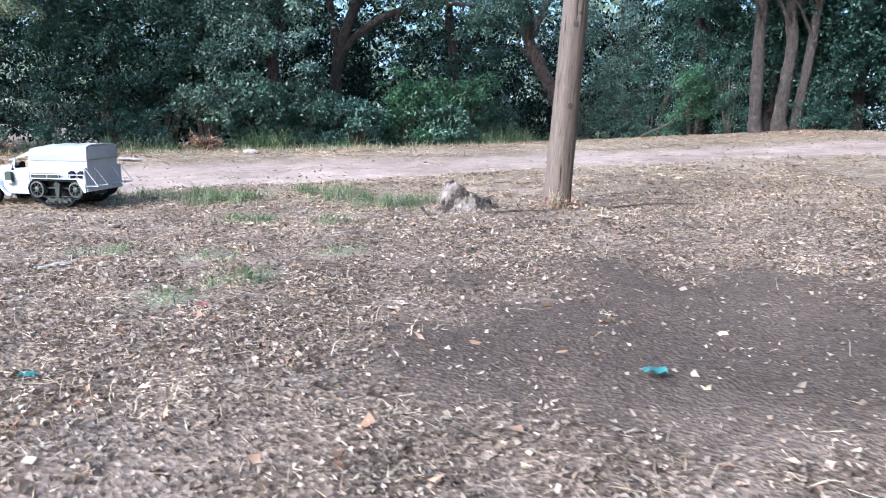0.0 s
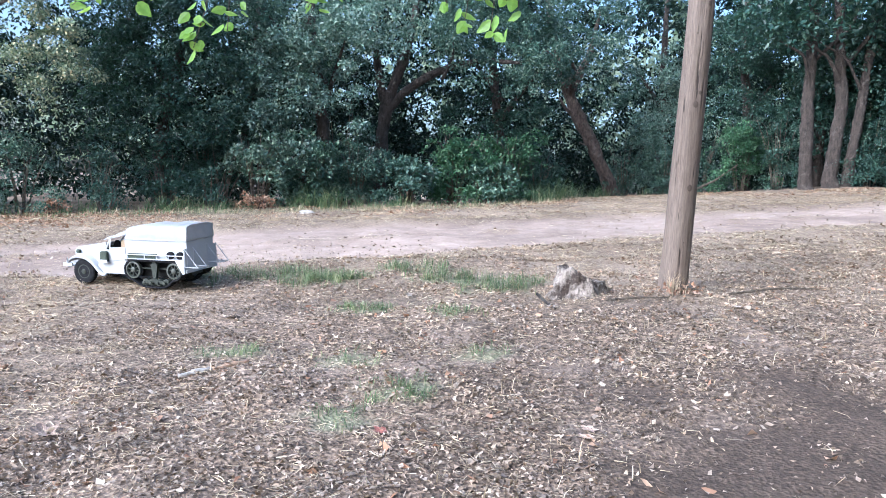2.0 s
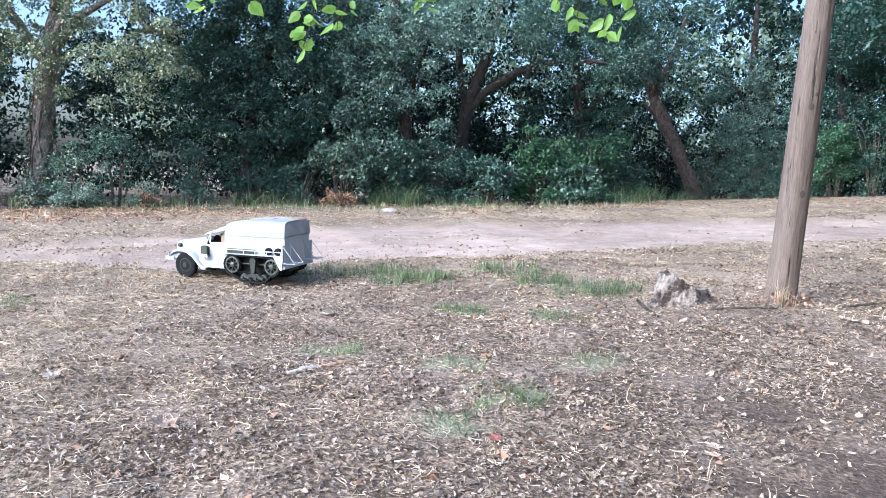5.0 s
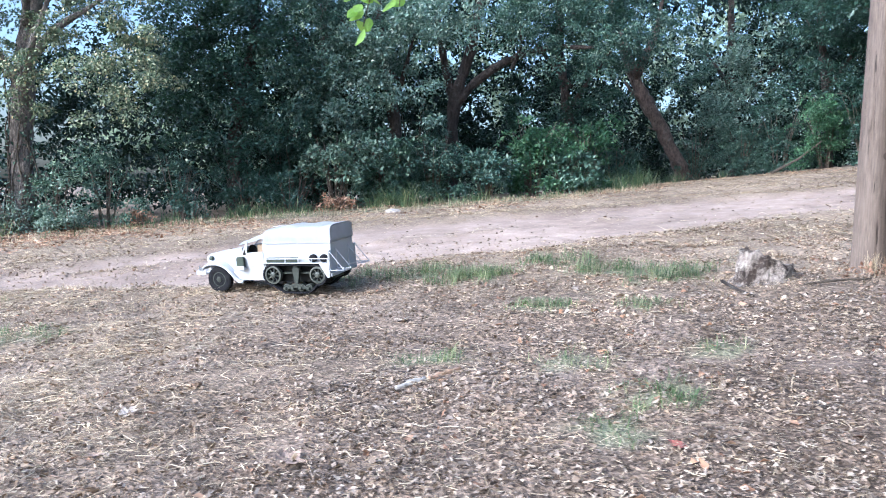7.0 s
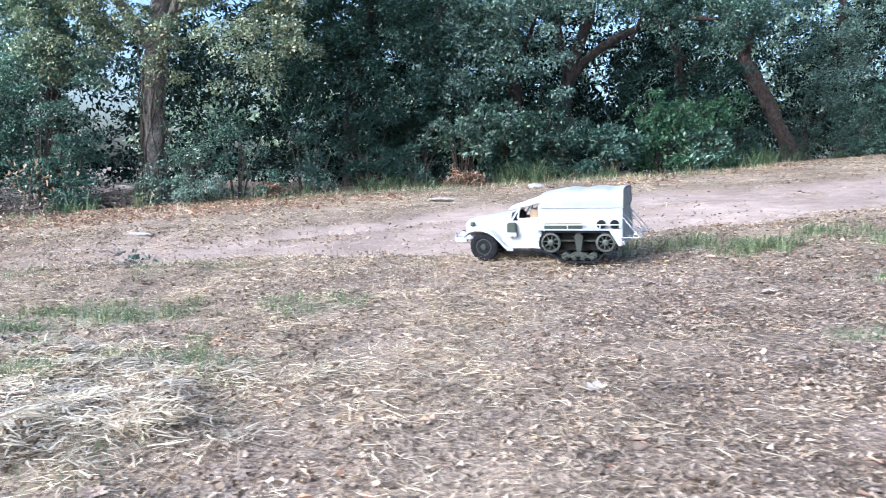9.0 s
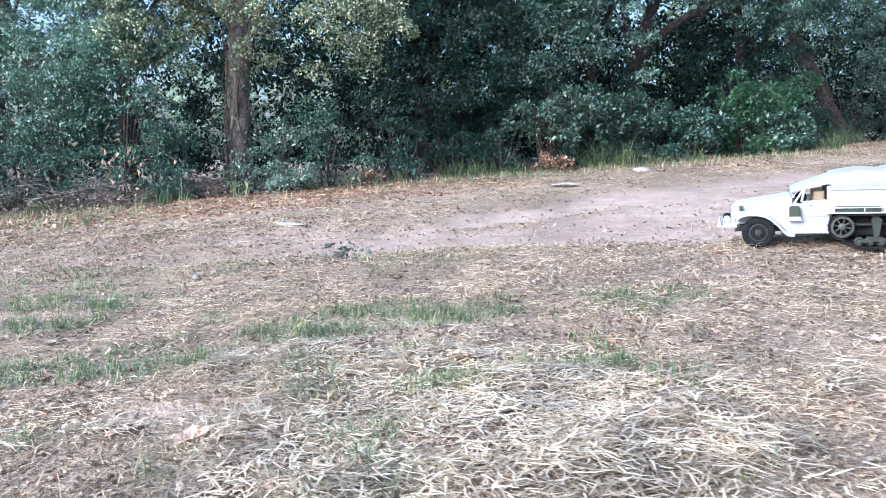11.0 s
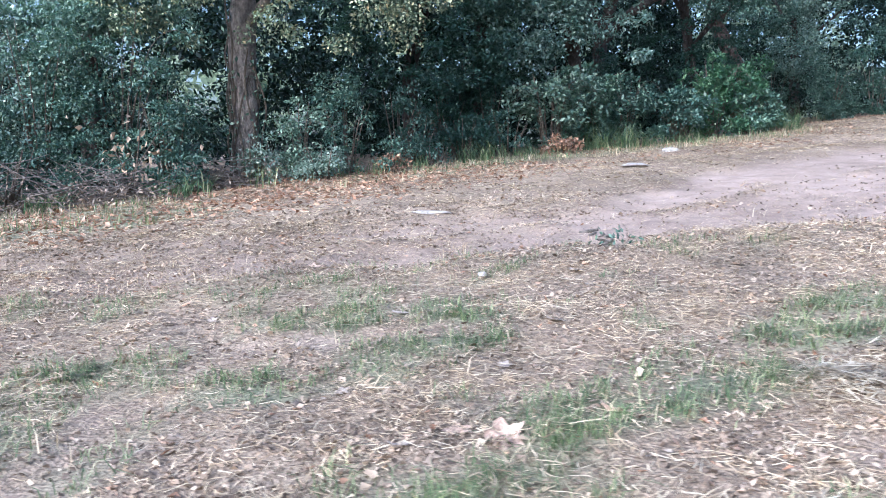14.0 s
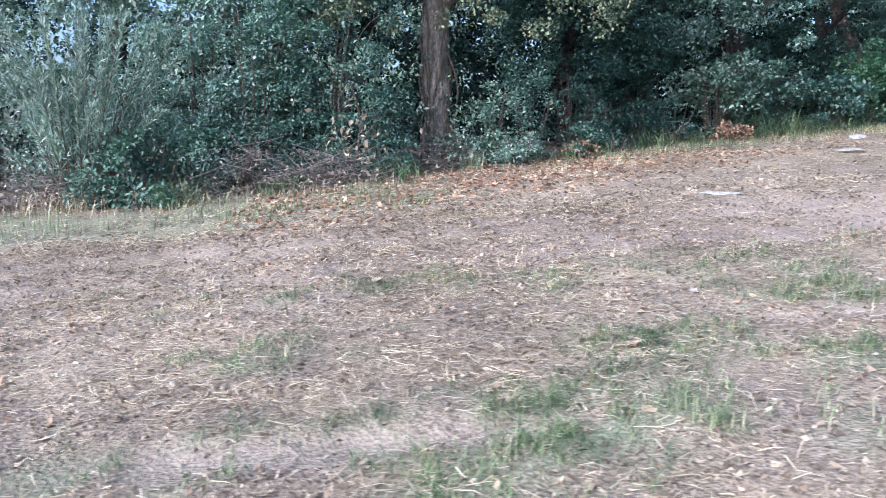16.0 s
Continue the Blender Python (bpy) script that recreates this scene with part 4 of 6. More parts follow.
def far_wood():
    """The close growth behind the first trees: one uncountable mass of leaves."""
    blobs = []
    for x in np.arange(-19, 15, 1.3):
        y = float(edge_y(x)) + 4.2 + (2.0 if 0 < x < 4 else 0.0)
        z = gz(x, y)
        for k in range(5):
            if (k >= 3 and rng.random() < 0.3) or (x < -12.3 and k >= 1) or (x < -10.5 and k >= 3) or (2.2 < x < 4.4 and k >= 2) or (-3.0 < x < -1.4 and k == 2):
                continue
            blobs.append((x + rng.uniform(-0.5, 0.5), y + rng.uniform(-1.0, 1.2) + k * 0.2, z + 0.5 + k * 1.15, rng.uniform(0.9, 1.4), 0.8, rng.uniform(0.7, 1.0)))
        if x > -10.5:
            blobs.append((x + 0.6, y + 3.0, z + 1.0, 1.5, 0.7, 1.2))
            if not 2.2 < x < 4.4 and not -3.0 < x < -1.4:
                blobs.append((x - 0.2, y + 3.5, z + 2.8, 1.5, 0.7, 1.2))
    for x in np.arange(-18, 16, 1.8):
        y = float(edge_y(x)) + 9.0
        for k in range(3):
            if not (2.6 < x < 6.0 and k > 0) and not (x < -13 and k > 1) and not (-3.2 < x < -1.0 and k > 0):
                blobs.append((x + rng.uniform(-0.5, 0.5), y + rng.uniform(-0.6, 0.6), gz(x, y) + 0.8 + 1.6 * k, 1.6, 0.7, 1.3))
    # Leaf layer added overhead to keep sky light out of the wood.
    roof = [(x + rng.uniform(-0.8, 0.8), float(edge_y(x)) + b, 7.3 + rng.uniform(-0.4, 0.8), 2.0, 1.6, 0.7) for x in np.arange(-9, 16, 2.6) for b in (6.0, 9.0) if not 1.5 < x < 6.5]
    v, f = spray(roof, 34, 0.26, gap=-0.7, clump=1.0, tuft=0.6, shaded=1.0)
    tagged(triangles("wood_canopy", v, f, LEAF_FAR_SHADED), "leafy canopy added above the wood to block sky light", "woodland", kind="stuff")
    for x in np.arange(-14, 16, 2.0):
        blobs.append((x, 27.5 + rng.uniform(-1, 1), gz(x, 19) + 0.5, 1.7, 0.8, 1.2))
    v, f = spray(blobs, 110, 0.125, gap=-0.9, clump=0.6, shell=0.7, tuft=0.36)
    tagged(triangles("far_wood", v, f, LEAF_FAR_SHADED), "dense undergrowth filling the wood behind the first trees, its leaves darkened for shade", "woodland", kind="stuff")
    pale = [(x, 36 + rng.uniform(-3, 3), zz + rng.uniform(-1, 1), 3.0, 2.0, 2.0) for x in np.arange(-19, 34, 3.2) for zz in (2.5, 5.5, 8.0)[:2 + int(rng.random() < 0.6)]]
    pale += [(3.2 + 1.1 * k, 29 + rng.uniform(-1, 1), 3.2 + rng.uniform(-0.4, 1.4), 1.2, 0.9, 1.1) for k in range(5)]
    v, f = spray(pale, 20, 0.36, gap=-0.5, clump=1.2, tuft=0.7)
    tagged(triangles("distant_wood", v, f, LEAF_HAZE), "crowns of more distant trees, paled for haze and sunlight", "woodland", kind="stuff")


far_wood()


# ---- overhanging branch ----
def overhanging_tree():
    x, y = 2.6, -2.4
    z = gz(x, y)
    t = empty("plane_tree", (x, y, z), "tree whose long branch hangs fresh green leaves into view", "tree")
    inv = Matrix.Translation((x, y, z)).inverted()
    tr = tubes("trunk", [([(x, y, z - 0.2), (x, y, z + 1.5), (x - 0.2, y + 0.3, z + 3.2), (x - 0.3, y + 0.4, z + 5)], [0.2, 0.16, 0.13, 0.06])], BARK_GREY, t, sides=12)
    tr.matrix_parent_inverse = inv
    limb = tubes("limb", [([(x - 0.2, y + 0.3, z + 2.9), (1.6, 0.2, 3.25), (0.6, 2.6, 3.2), (-0.6, 4.0, 2.95), (-1.6, 4.35, 2.7), (-2.4, 4.4, 2.45)], [0.08, 0.06, 0.04, 0.025, 0.014, 0.006])], TWIG, t, sides=8)
    limb.matrix_parent_inverse = inv
    # Unseen crown above the limb, added to shade the ground to the east.
    v, f = spray([(x - 0.6, y + 1.2, z + 4.6, 2.4, 2.2, 1.1), (1.6, 0.6, 4.0, 1.7, 1.5, 0.6), (x + 1.6, y + 0.5, z + 4.2, 1.8, 2.0, 1.0), (4.0, 1.5, 4.4, 1.5, 1.6, 0.7)], 100, 0.13, shaded=1.0)
    crown = triangles("crown", v, f, LEAF_FRESH, t)
    crown.matrix_parent_inverse = inv
    sprays = [((-2.05, 4.35, 2.55), (-2.16, 4.3, 1.8), 6), ((-2.05, 4.35, 2.55), (-1.98, 4.3, 1.9), 4), ((-1.6, 4.35, 2.68), (-1.55, 4.3, 2.04), 7), ((-1.45, 4.3, 2.72), (-1.4, 4.3, 2.1), 5), ((-1.2, 4.25, 2.8), (-1.23, 4.3, 2.17), 3),
              ((-0.8, 4.1, 2.9), (-0.82, 4.3, 2.1), 5), ((-0.7, 4.1, 2.9), (-0.72, 4.3, 1.98), 6), ((-0.6, 4.05, 2.95), (-0.58, 4.3, 1.95), 6), ((-0.5, 4.0, 2.95), (-0.44, 4.3, 2.07), 6), ((-0.25, 3.9, 3.0), (-0.22, 4.3, 2.21), 3), ((-2.4, 4.4, 2.45), (-2.85, 4.3, 1.97), 4), ((-2.35, 4.4, 2.46), (-2.46, 4.3, 1.98), 3)]
    for a, b, n in sprays:
        a, b = np.array(a), np.array(b)
        tw = tubes("twig", [([a, (a + b) / 2 + [0.05, 0, 0.05], b], [0.005, 0.004, 0.002])], TWIG, t, sides=5, rough=0)
        tw.matrix_parent_inverse = inv
        for k in range(int(n * 2.2)):
            u = 0.62 + 0.38 * (k + 0.5) / int(n * 2.2)
            p = a * (1 - u) + b * u + rng.normal(size=3) * [0.045, 0.04, 0.02]
            ax = unit(np.array([rng.uniform(-1, 1), rng.uniform(-0.7, 0.4), -0.45 + rng.uniform(-0.4, 0.4)]))
            size = rng.uniform(0.06, 0.105)
            lf = broad_leaf("leaf", LEAF_FRESH)
            lf.parent = t
            side = unit(np.cross(ax, rng.normal(size=3) * 0.5 + [0, -1, 0.5]))
            m = Matrix([(*ax, 0), (*side, 0), (*np.cross(ax, side), 0), (0, 0, 0, 1)]).transposed()
            m.translation = p
            lf.matrix_basis = inv @ m @ Matrix.Scale(size, 4)


LEAF_MESHES = {}


def broad_leaf(name, mat):
    """An oval, pointed leaf with a folded midrib, a few shapes shared by all."""
    kind = (mat.name, int(rng.integers(3)))
    if kind not in LEAF_MESHES:
        n = 7
        vs, fs = [], []
        bend = rng.uniform(-0.25, 0.25)
        for k in range(n + 1):
            u = k / n
            w = 0.36 * math.sin(math.pi * u ** 0.8) ** 0.8 * (1 - 0.25 * u) * (1 + 0.08 * math.sin(17 * u))
            zc = bend * (u - 0.5) ** 2
            vs += [(u, -w, zc + 0.22 * w), (u, 0, zc), (u, w, zc + 0.22 * w)]
        for k in range(n):
            a = 3 * k
            fs += [(a, a + 3, a + 4, a + 1), (a + 1, a + 4, a + 5, a + 2)]
        me = bpy.data.meshes.new(name)
        me.from_pydata(vs, [], fs)
        me.materials.append(mat)
        LEAF_MESHES[kind] = me
    return new(name, LEAF_MESHES[kind])


overhanging_tree()


# ---- pole and stump ----
def wooden_pole():
    x, y = 0.815, 5.52
    z = gz(x, y) - 0.05
    t = empty("wooden_pole", (x, y, z), "weathered round timber utility pole with knots and long cracks", "pole")
    inv = Matrix.Translation((x, y, z)).inverted()
    n, sides, h, vs, fs = 90, 72, 7.0, [], []
    for i in range(n + 1):
        u = i / n
        for j in range(sides):
            a = 2 * math.pi * j / sides
            r = (0.096 - 0.005 * u * h) * (1 + 0.025 * math.sin(3 * a + 1.2 * u * h) + 0.015 * math.sin(7 * a + 2 * u * h))
            r *= 1 + 0.10 * max(0, 1 - u * h / 0.25) * (0.6 + 0.4 * math.sin(5 * a))
            groove = max(0.0, 1 - abs(((a * 3.3 + 0.35 * math.sin(u * h * 1.7)) % 2.1) - 1.0) / 0.07)
            r -= 0.013 * groove
            vs.append((x + r * math.cos(a) + 0.012 * u * h, y + r * math.sin(a), z + u * h))
    for i in range(n):
        for j in range(sides):
            k = (j + 1) % sides
            fs.append((i * sides + j, i * sides + k, (i + 1) * sides + k, (i + 1) * sides + j))
    fs.append(tuple(range(n * sides, (n + 1) * sides)))
    p = mesh_object("shaft", vs, fs, POLE_WOOD, t, smooth=True)
    p.matrix_parent_inverse = inv
    knot_mat = plain("knot_wood", (0.06, 0.042, 0.032), 0.8, vary=0.3, scale=60)
    for a, hz, s in ((-1.75, 0.64, 0.016), (-1.35, 0.72, 0.02), (-1.5, 1.28, 0.019), (-1.2, 1.36, 0.012), (-1.9, 1.75, 0.011), (-1.45, 0.35, 0.012), (-1.1, 1.95, 0.016), (-1.6, 2.15, 0.012)):
        b = bmesh.new()
        bmesh.ops.create_uvsphere(b, u_segments=10, v_segments=6, radius=1)
        me = bpy.data.meshes.new("knot")
        b.to_mesh(me)
        b.free()
        me.materials.append(knot_mat)
        k = new("knot", me)
        k.parent = t
        r = 0.0925 - 0.005 * hz
        k.matrix_basis = inv @ (Matrix.Translation((x + r * math.cos(a) + 0.012 * hz, y + r * math.sin(a), z + 0.05 + hz)) @ Matrix.Rotation(a, 4, 'Z') @ Matrix.Diagonal((0.005, s, s * 1.3, 1)))
    return t


wooden_pole()


def tree_stump():
    x, y = 0.16, 5.4
    z = gz(x, y) - 0.03
    m, n, l, p = material("rotten_wood")
    a = noise_tex(n, l, 26, 8, 0.8, stretch=(1, 1, 0.45))
    b = noise_tex(n, l, 9, 8, 0.75)
    r = ramp(n, [(0.3, (0.12, 0.095, 0.08)), (0.5, (0.31, 0.265, 0.23)), (0.7, (0.48, 0.43, 0.385))])
    l.new(a.outputs["Fac"], r.inputs[0])
    dark = ramp(n, [(0.42, (0.13, 0.1, 0.085)), (0.56, (0.95, 0.94, 0.94))])
    l.new(b.outputs["Fac"], dark.inputs[0])
    l.new(mix(n, l, 1.0, r.outputs[0], dark.outputs[0], 'MULTIPLY'), p.inputs["Base Color"])
    p.inputs["Roughness"].default_value = 0.9
    bump(n, l, a.outputs["Fac"], 1.0, 0.02, p)
    rings, sides, vs, fs = 14, 64, [], []
    for i in range(rings):
        u = i / (rings - 1)
        for j in range(sides):
            t = 2 * math.pi * j / sides
            top = 0.175 - 0.055 * math.cos(t) + 0.014 * math.sin(3 * t + 1) + 0.007 * math.sin(8 * t) + 0.006 * math.sin(13 * t)
            rad = (0.185 - 0.04 * u) * (1 + 0.10 * math.sin(4 * t + 0.6) + 0.05 * math.sin(9 * t)) + 0.03 * max(0, 1 - u * 4)
            rad += 0.02 * noise.noise(Vector((6 * math.cos(t), 6 * math.sin(t), u * 2.5))) + 0.012 * noise.noise(Vector((15 * math.cos(t), 15 * math.sin(t), u * 7)))
            top += 0.014 * noise.noise(Vector((4 * math.cos(t), 4 * math.sin(t), 3.3))) + 0.018 * noise.noise(Vector((11 * math.cos(t), 11 * math.sin(t), 1.3)))
            vs.append((x + rad * math.cos(t), y + rad * 0.85 * math.sin(t), z + u * top))
    for ring in (0.65, 0.3):
        for j in range(sides):
            t = 2 * math.pi * j / sides
            rad = 0.13 * ring * (1 + 0.12 * math.sin(5 * t))
            vs.append((x + rad * math.cos(t), y + rad * 0.85 * math.sin(t), z + 0.165 - 0.05 * math.cos(t) * ring + 0.02 * math.sin(4 * t + ring * 5) - 0.03 * (1 - ring)))
    total = rings + 2
    for i in range(total - 1):
        for j in range(sides):
            k = (j + 1) % sides
            fs.append((i * sides + j, i * sides + k, (i + 1) * sides + k, (i + 1) * sides + j))
    fs.append(tuple((total - 1) * sides + j for j in range(sides)))
    ob = mesh_object("tree_stump", vs, fs, m)
    return tagged(ob, "low rotten tree stump with a broken grey-brown top", "stump")


tree_stump()


# ---- loose covering of the ground ----
def scatter(n, x0, x1, y0, y1, chance):
    x, y = rng.uniform(x0, x1, n), rng.uniform(y0, y1, n)
    keep = rng.random(n) < chance(x, y)
    return x[keep], y[keep]


def on_ground(x, y):
    flat = np.stack([x, y, 0 * x], -1)
    road, bare = road_zone(x, y), bare_zone(x, y)
    road = np.maximum(road, dust_zone(x, y))
    return ground_height(x, y) + 0.03 * heap_zone(x, y) + 0.016 * clumpy(flat, 0.5) + 0.009 * clumpy(flat, 0.13) * (1 - 0.7 * np.maximum(road, bare)) - 0.05 * road - 0.02 * bare


def fallen(x, y, size, spread=0.35, wide=0.55, curl=0.25, lift=0.008):
    n = len(x)
    a = rng.uniform(0, 6.28, n)
    axis = np.stack([np.cos(a), np.sin(a), rng.normal(size=n) * spread * 0.5], -1)
    normal = rng.normal(size=(n, 3)) * spread + [0, 0, 1]
    normal = normal * np.where(rng.random(n) < 0.5, 1, -1)[:, None]
    ln = size * rng.uniform(0.55, 1.35, n)
    base = np.stack([x, y, on_ground(x, y) + lift * rng.random(n) + 0.004], -1) - unit(axis) * ln[:, None] * 0.5
    base[:, 2] = np.maximum(base[:, 2], on_ground(base[:, 0], base[:, 1]) + 0.002)
    return leaf_cards(base, axis, normal, ln, ln * wide * rng.uniform(0.7, 1.3, n), 0.3, rng.normal(size=n)[:, None] * curl if curl else 0.0, ragged=1.0)


def litter_chance(x, y):
    return np.clip((1 - 0.9 * np.maximum(road_zone(x, y), dust_zone(x, y))) * np.clip(1 - 1.08 * bare_zone(x, y), 0, 1) * (1 - 0.45 * green_zone(x, y)) * (0.55 + 0.4 * wobble(x, y, 0.35)) * (1 - 0.5 * straw_zone(x, y) * (y < 6)), 0.0, 1)


def lay_litter():
    x0, y0 = scatter(700000, -12.5, 3.8, 1.2, 8.0, lambda x, y: litter_chance(x, y) * (1 - 0.6 * rise(3.8, 5.2, y)))
    x1, y1 = scatter(110000, -12.5, 3.8, 1.2, 8.5, litter_chance)
    x2, y2 = scatter(32000, -15, 9, 8.5, 18, lambda x, y: litter_chance(x, y) * (y < edge_y(x) + 1.5))
    p0, p1 = (pale_zone(a, b) + 0.25 * rng.normal(size=len(a)) > 0.32 for a, b in ((x0, y0), (x1, y1)))
    v, f = joined([fallen(x0[~p0], y0[~p0], 0.0165, curl=0.0, wide=0.6, spread=0.8), fallen(x1[~p1], y1[~p1], 0.027, spread=0.8, wide=0.55)])
    tagged(triangles("leaf_litter", v, f, LEAF_DEAD), "dry brown and grey fallen leaves covering the ground", "leaves", kind="stuff")
    v, f = joined([fallen(x0[p0], y0[p0], 0.02, curl=0.0, wide=0.6, spread=0.6), fallen(x1[p1], y1[p1], 0.03, spread=0.7), fallen(x2, y2, 0.038)])
    tagged(triangles("pale_leaf_litter", v, f, LEAF_TAN), "crumbled tan leaves among straw and along the track", "leaves", kind="stuff")
    x3, y3 = scatter(150000, -11, 9, 7.5, 20, lambda x, y: np.maximum((0.3 + 0.7 * rise(-4.0, -5.5, x)) * rise(-0.2, 0.6, wobble(x, y, 1.5) + 0.2), 1.2 * rise(1.5, 0.5, np.hypot((x + 7.0) / 2.6, (y - 9.6) / 1.9))) * (y < edge_y(x) + 0.6) * rise(3.5, 0.3, edge_y(x) - y) * (1 - road_zone(x, y)))
    x4, y4 = scatter(12000, -12, 3.5, 1.5, 7.5, lambda x, y: litter_chance(x, y) * 0.7)
    v, f = joined([fallen(x3, y3, 0.055), fallen(x4, y4, 0.036)])
    tagged(triangles("rusty_leaf_litter", v, f, LEAF_RUST), "drift of reddish-brown fallen leaves along the verge", "leaves", kind="stuff")


lay_litter()


def blades(x, y, length, width, lean, flat=False):
    n = len(x)
    a = rng.uniform(0, 6.28, n)
    out = np.stack([np.cos(a), np.sin(a), 0 * a], -1)
    base = np.stack([x, y, on_ground(x, y) + (0.004 + (0.015 + 0.03 * np.clip(wobble(x, y, 0.8), 0, 1)) * rng.random(n) if flat else -0.004)], -1)
    ln = (length * rng.uniform(0.5, 1.4, n))[:, None]
    if flat:
        way = unit(out + np.stack([0 * a, 0 * a, rng.normal(size=n) * 0.12], -1))
        mid, tip = base + way * ln * 0.5, base + way * ln
        bend = np.stack([-np.sin(a), np.cos(a), 0.3 + 0 * a], -1) * (rng.normal(size=n) * 0.12)[:, None] * ln
        mid = mid + bend
    else:
        ld = (lean * rng.uniform(0.2, 1.5, n))[:, None]
        mid, tip = base + [0, 0, 1] * ln * 0.55 + out * ln * ld * 0.25, base + [0, 0, 1] * ln * (1 - 0.35 * ld) + out * ln * ld
    side = np.stack([-np.sin(a), np.cos(a), 0 * a], -1) * (width * rng.uniform(0.6, 1.4, n))[:, None] * 0.5
    if flat:
        side = side + [0, 0, 0.0007]
    v = np.stack([base - side, base + side, mid - side * 0.8, mid + side * 0.8, tip], 1).reshape(-1, 3)
    k = np.arange(n)[:, None] * 5
    t = np.concatenate([k + np.array([c]) for c in ((0, 1, 3), (0, 3, 2), (2, 3, 4))])
    return v, t


def chaff(x, y, length, width):
    """Short broken stalks, one sliver each, lying every way."""
    n = len(x)
    a = rng.uniform(0, 6.28, n)
    way = np.stack([np.cos(a), np.sin(a), rng.normal(size=n) * 0.22], -1) * (length * rng.uniform(0.4, 1.6, n))[:, None]
    side = np.stack([-np.sin(a), np.cos(a), rng.normal(size=n) * 0.3], -1) * (width * rng.uniform(0.5, 1.3, n))[:, None] * 0.5
    base = np.stack([x, y, on_ground(x, y) + 0.006 + 0.02 * rng.random(n)], -1)
    v = np.stack([base - side, base + side, base + way], 1).reshape(-1, 3)
    return v, np.arange(n * 3).reshape(-1, 3)


def lay_straw():
    x, y = scatter(330000, -12.5, 3.5, 1.2, 7, lambda x, y: 0.7 * (straw_zone(x, y) - 0.32) * np.clip(0.35 + 0.8 * wobble(x, y, 0.6), 0.03, 1) * (1 - 0.85 * road_zone(x, y)) * np.clip(1 - 1.16 * bare_zone(x, y), 0, 1))
    fx, fy = scatter(470000, -12.5, 3.5, 1.2, 8, lambda x, y: straw_zone(x, y) * np.clip(0.5 + 0.7 * wobble(x, y, 0.4), 0.05, 1) * (1 - 0.85 * road_zone(x, y)) * np.clip(1 - 1.16 * bare_zone(x, y), 0, 1))
    vx, vy = scatter(190000, -13, 8, 7, 19, lambda x, y: (1 - 0.93 * road_zone(x, y)) * (y < edge_y(x)) * np.clip(0.5 + 0.6 * wobble(x, y, 0.7), 0.1, 1))
    x2, y2 = scatter(60000, -14, 8, 7, 19, lambda x, y: 0.6 * (1 - road_zone(x, y)) * (y < edge_y(x)))
    hx, hy = scatter(84000, -6.6, -3.2, 2.3, 4.6, lambda x, y: heap_zone(x, y) * np.clip(0.7 + 0.5 * wobble(x, y, 0.25), 0, 1))
    keep = (dust_zone(x, y) < 0.3) & (heap_zone(x, y) < 0.6)
    x, y = x[keep], y[keep]
    v, f = joined([blades(x, y, 0.085, 0.0036, 0, True), chaff(fx, fy, 0.036, 0.0034), blades(x2, y2, 0.11, 0.006, 0, True), chaff(vx, vy, 0.08, 0.008)])
    tagged(triangles("straw", v, f, STRAW), "mown dry straw lying on the ground", "straw", kind="stuff")
    v, f = blades(hx, hy, 0.08, 0.0056, 0, True)
    tagged(triangles("straw_heap", v, f, PALE_STRAW), "raked heap of pale yellow straw", "straw", kind="stuff")


lay_straw()


def grow_grass():
    x, y = scatter(650000, -12.5, 3.5, 1.2, 7, lambda x, y: 1.2 * green_zone(x, y) * np.clip(0.3 + 0.7 * wobble(x, y, 0.13), 0.03, 1))
    x2, y2 = scatter(120000, -16, 4.5, 8, 17, lambda x, y: green_zone(x, y) * np.clip(0.4 + 0.6 * wobble(x, y, 0.5), 0, 1) * (y < edge_y(x) + 0.5) * 0.6)
    tall_x, tall_y = scatter(40000, -9, 4, 10, 21, lambda x, y: (np.abs(y - edge_y(x) - 0.15 - 0.3 * wobble(x, y, 0.6)) < 0.35) * np.clip(1.3 * wobble(x, y, 0.45) - 0.25, 0, 1))
    v, f = joined([blades(x, y, 0.065 + 0.04 * (rise(-4, -3, x) * rise(5.2, 5.6, y)), 0.0034, 1.35), blades(x2, y2, 0.11, 0.006, 0.6), blades(tall_x, tall_y, 0.3, 0.008, 0.9)])
    tagged(triangles("grass", v, f, GRASS), "sparse green grass in patches and along the verge", "grass", kind="stuff")
    x, y = scatter(100000, -16, 4, 8, 18, lambda x, y: ((np.abs(y - edge_y(x) + 0.15) < 0.35) * (x < -9.5) + (np.abs(y - edge_y(x) + 0.9) < 0.8) * 0.5 * (x > -8)) * np.clip(0.1 + 0.9 * wobble(x, y, 0.35), 0, 1))
    x2, y2 = scatter(26000, -12, 3, 1.5, 7, lambda x, y: np.clip(wobble(x + 5, y, 0.4) - 0.3, 0, 1) * straw_zone(x, y) * (1 - 1.1 * bare_zone(x, y)))
    v, f = joined([blades(x, y, 0.13 + 0.2 * (x < -12.0), 0.006, 1.1), blades(x2, y2, 0.07, 0.0035, 0.9)])
    tagged(triangles("dry_grass", v, f, STRAW), "standing tufts of dry yellow grass", "grass", kind="stuff")


grow_grass()


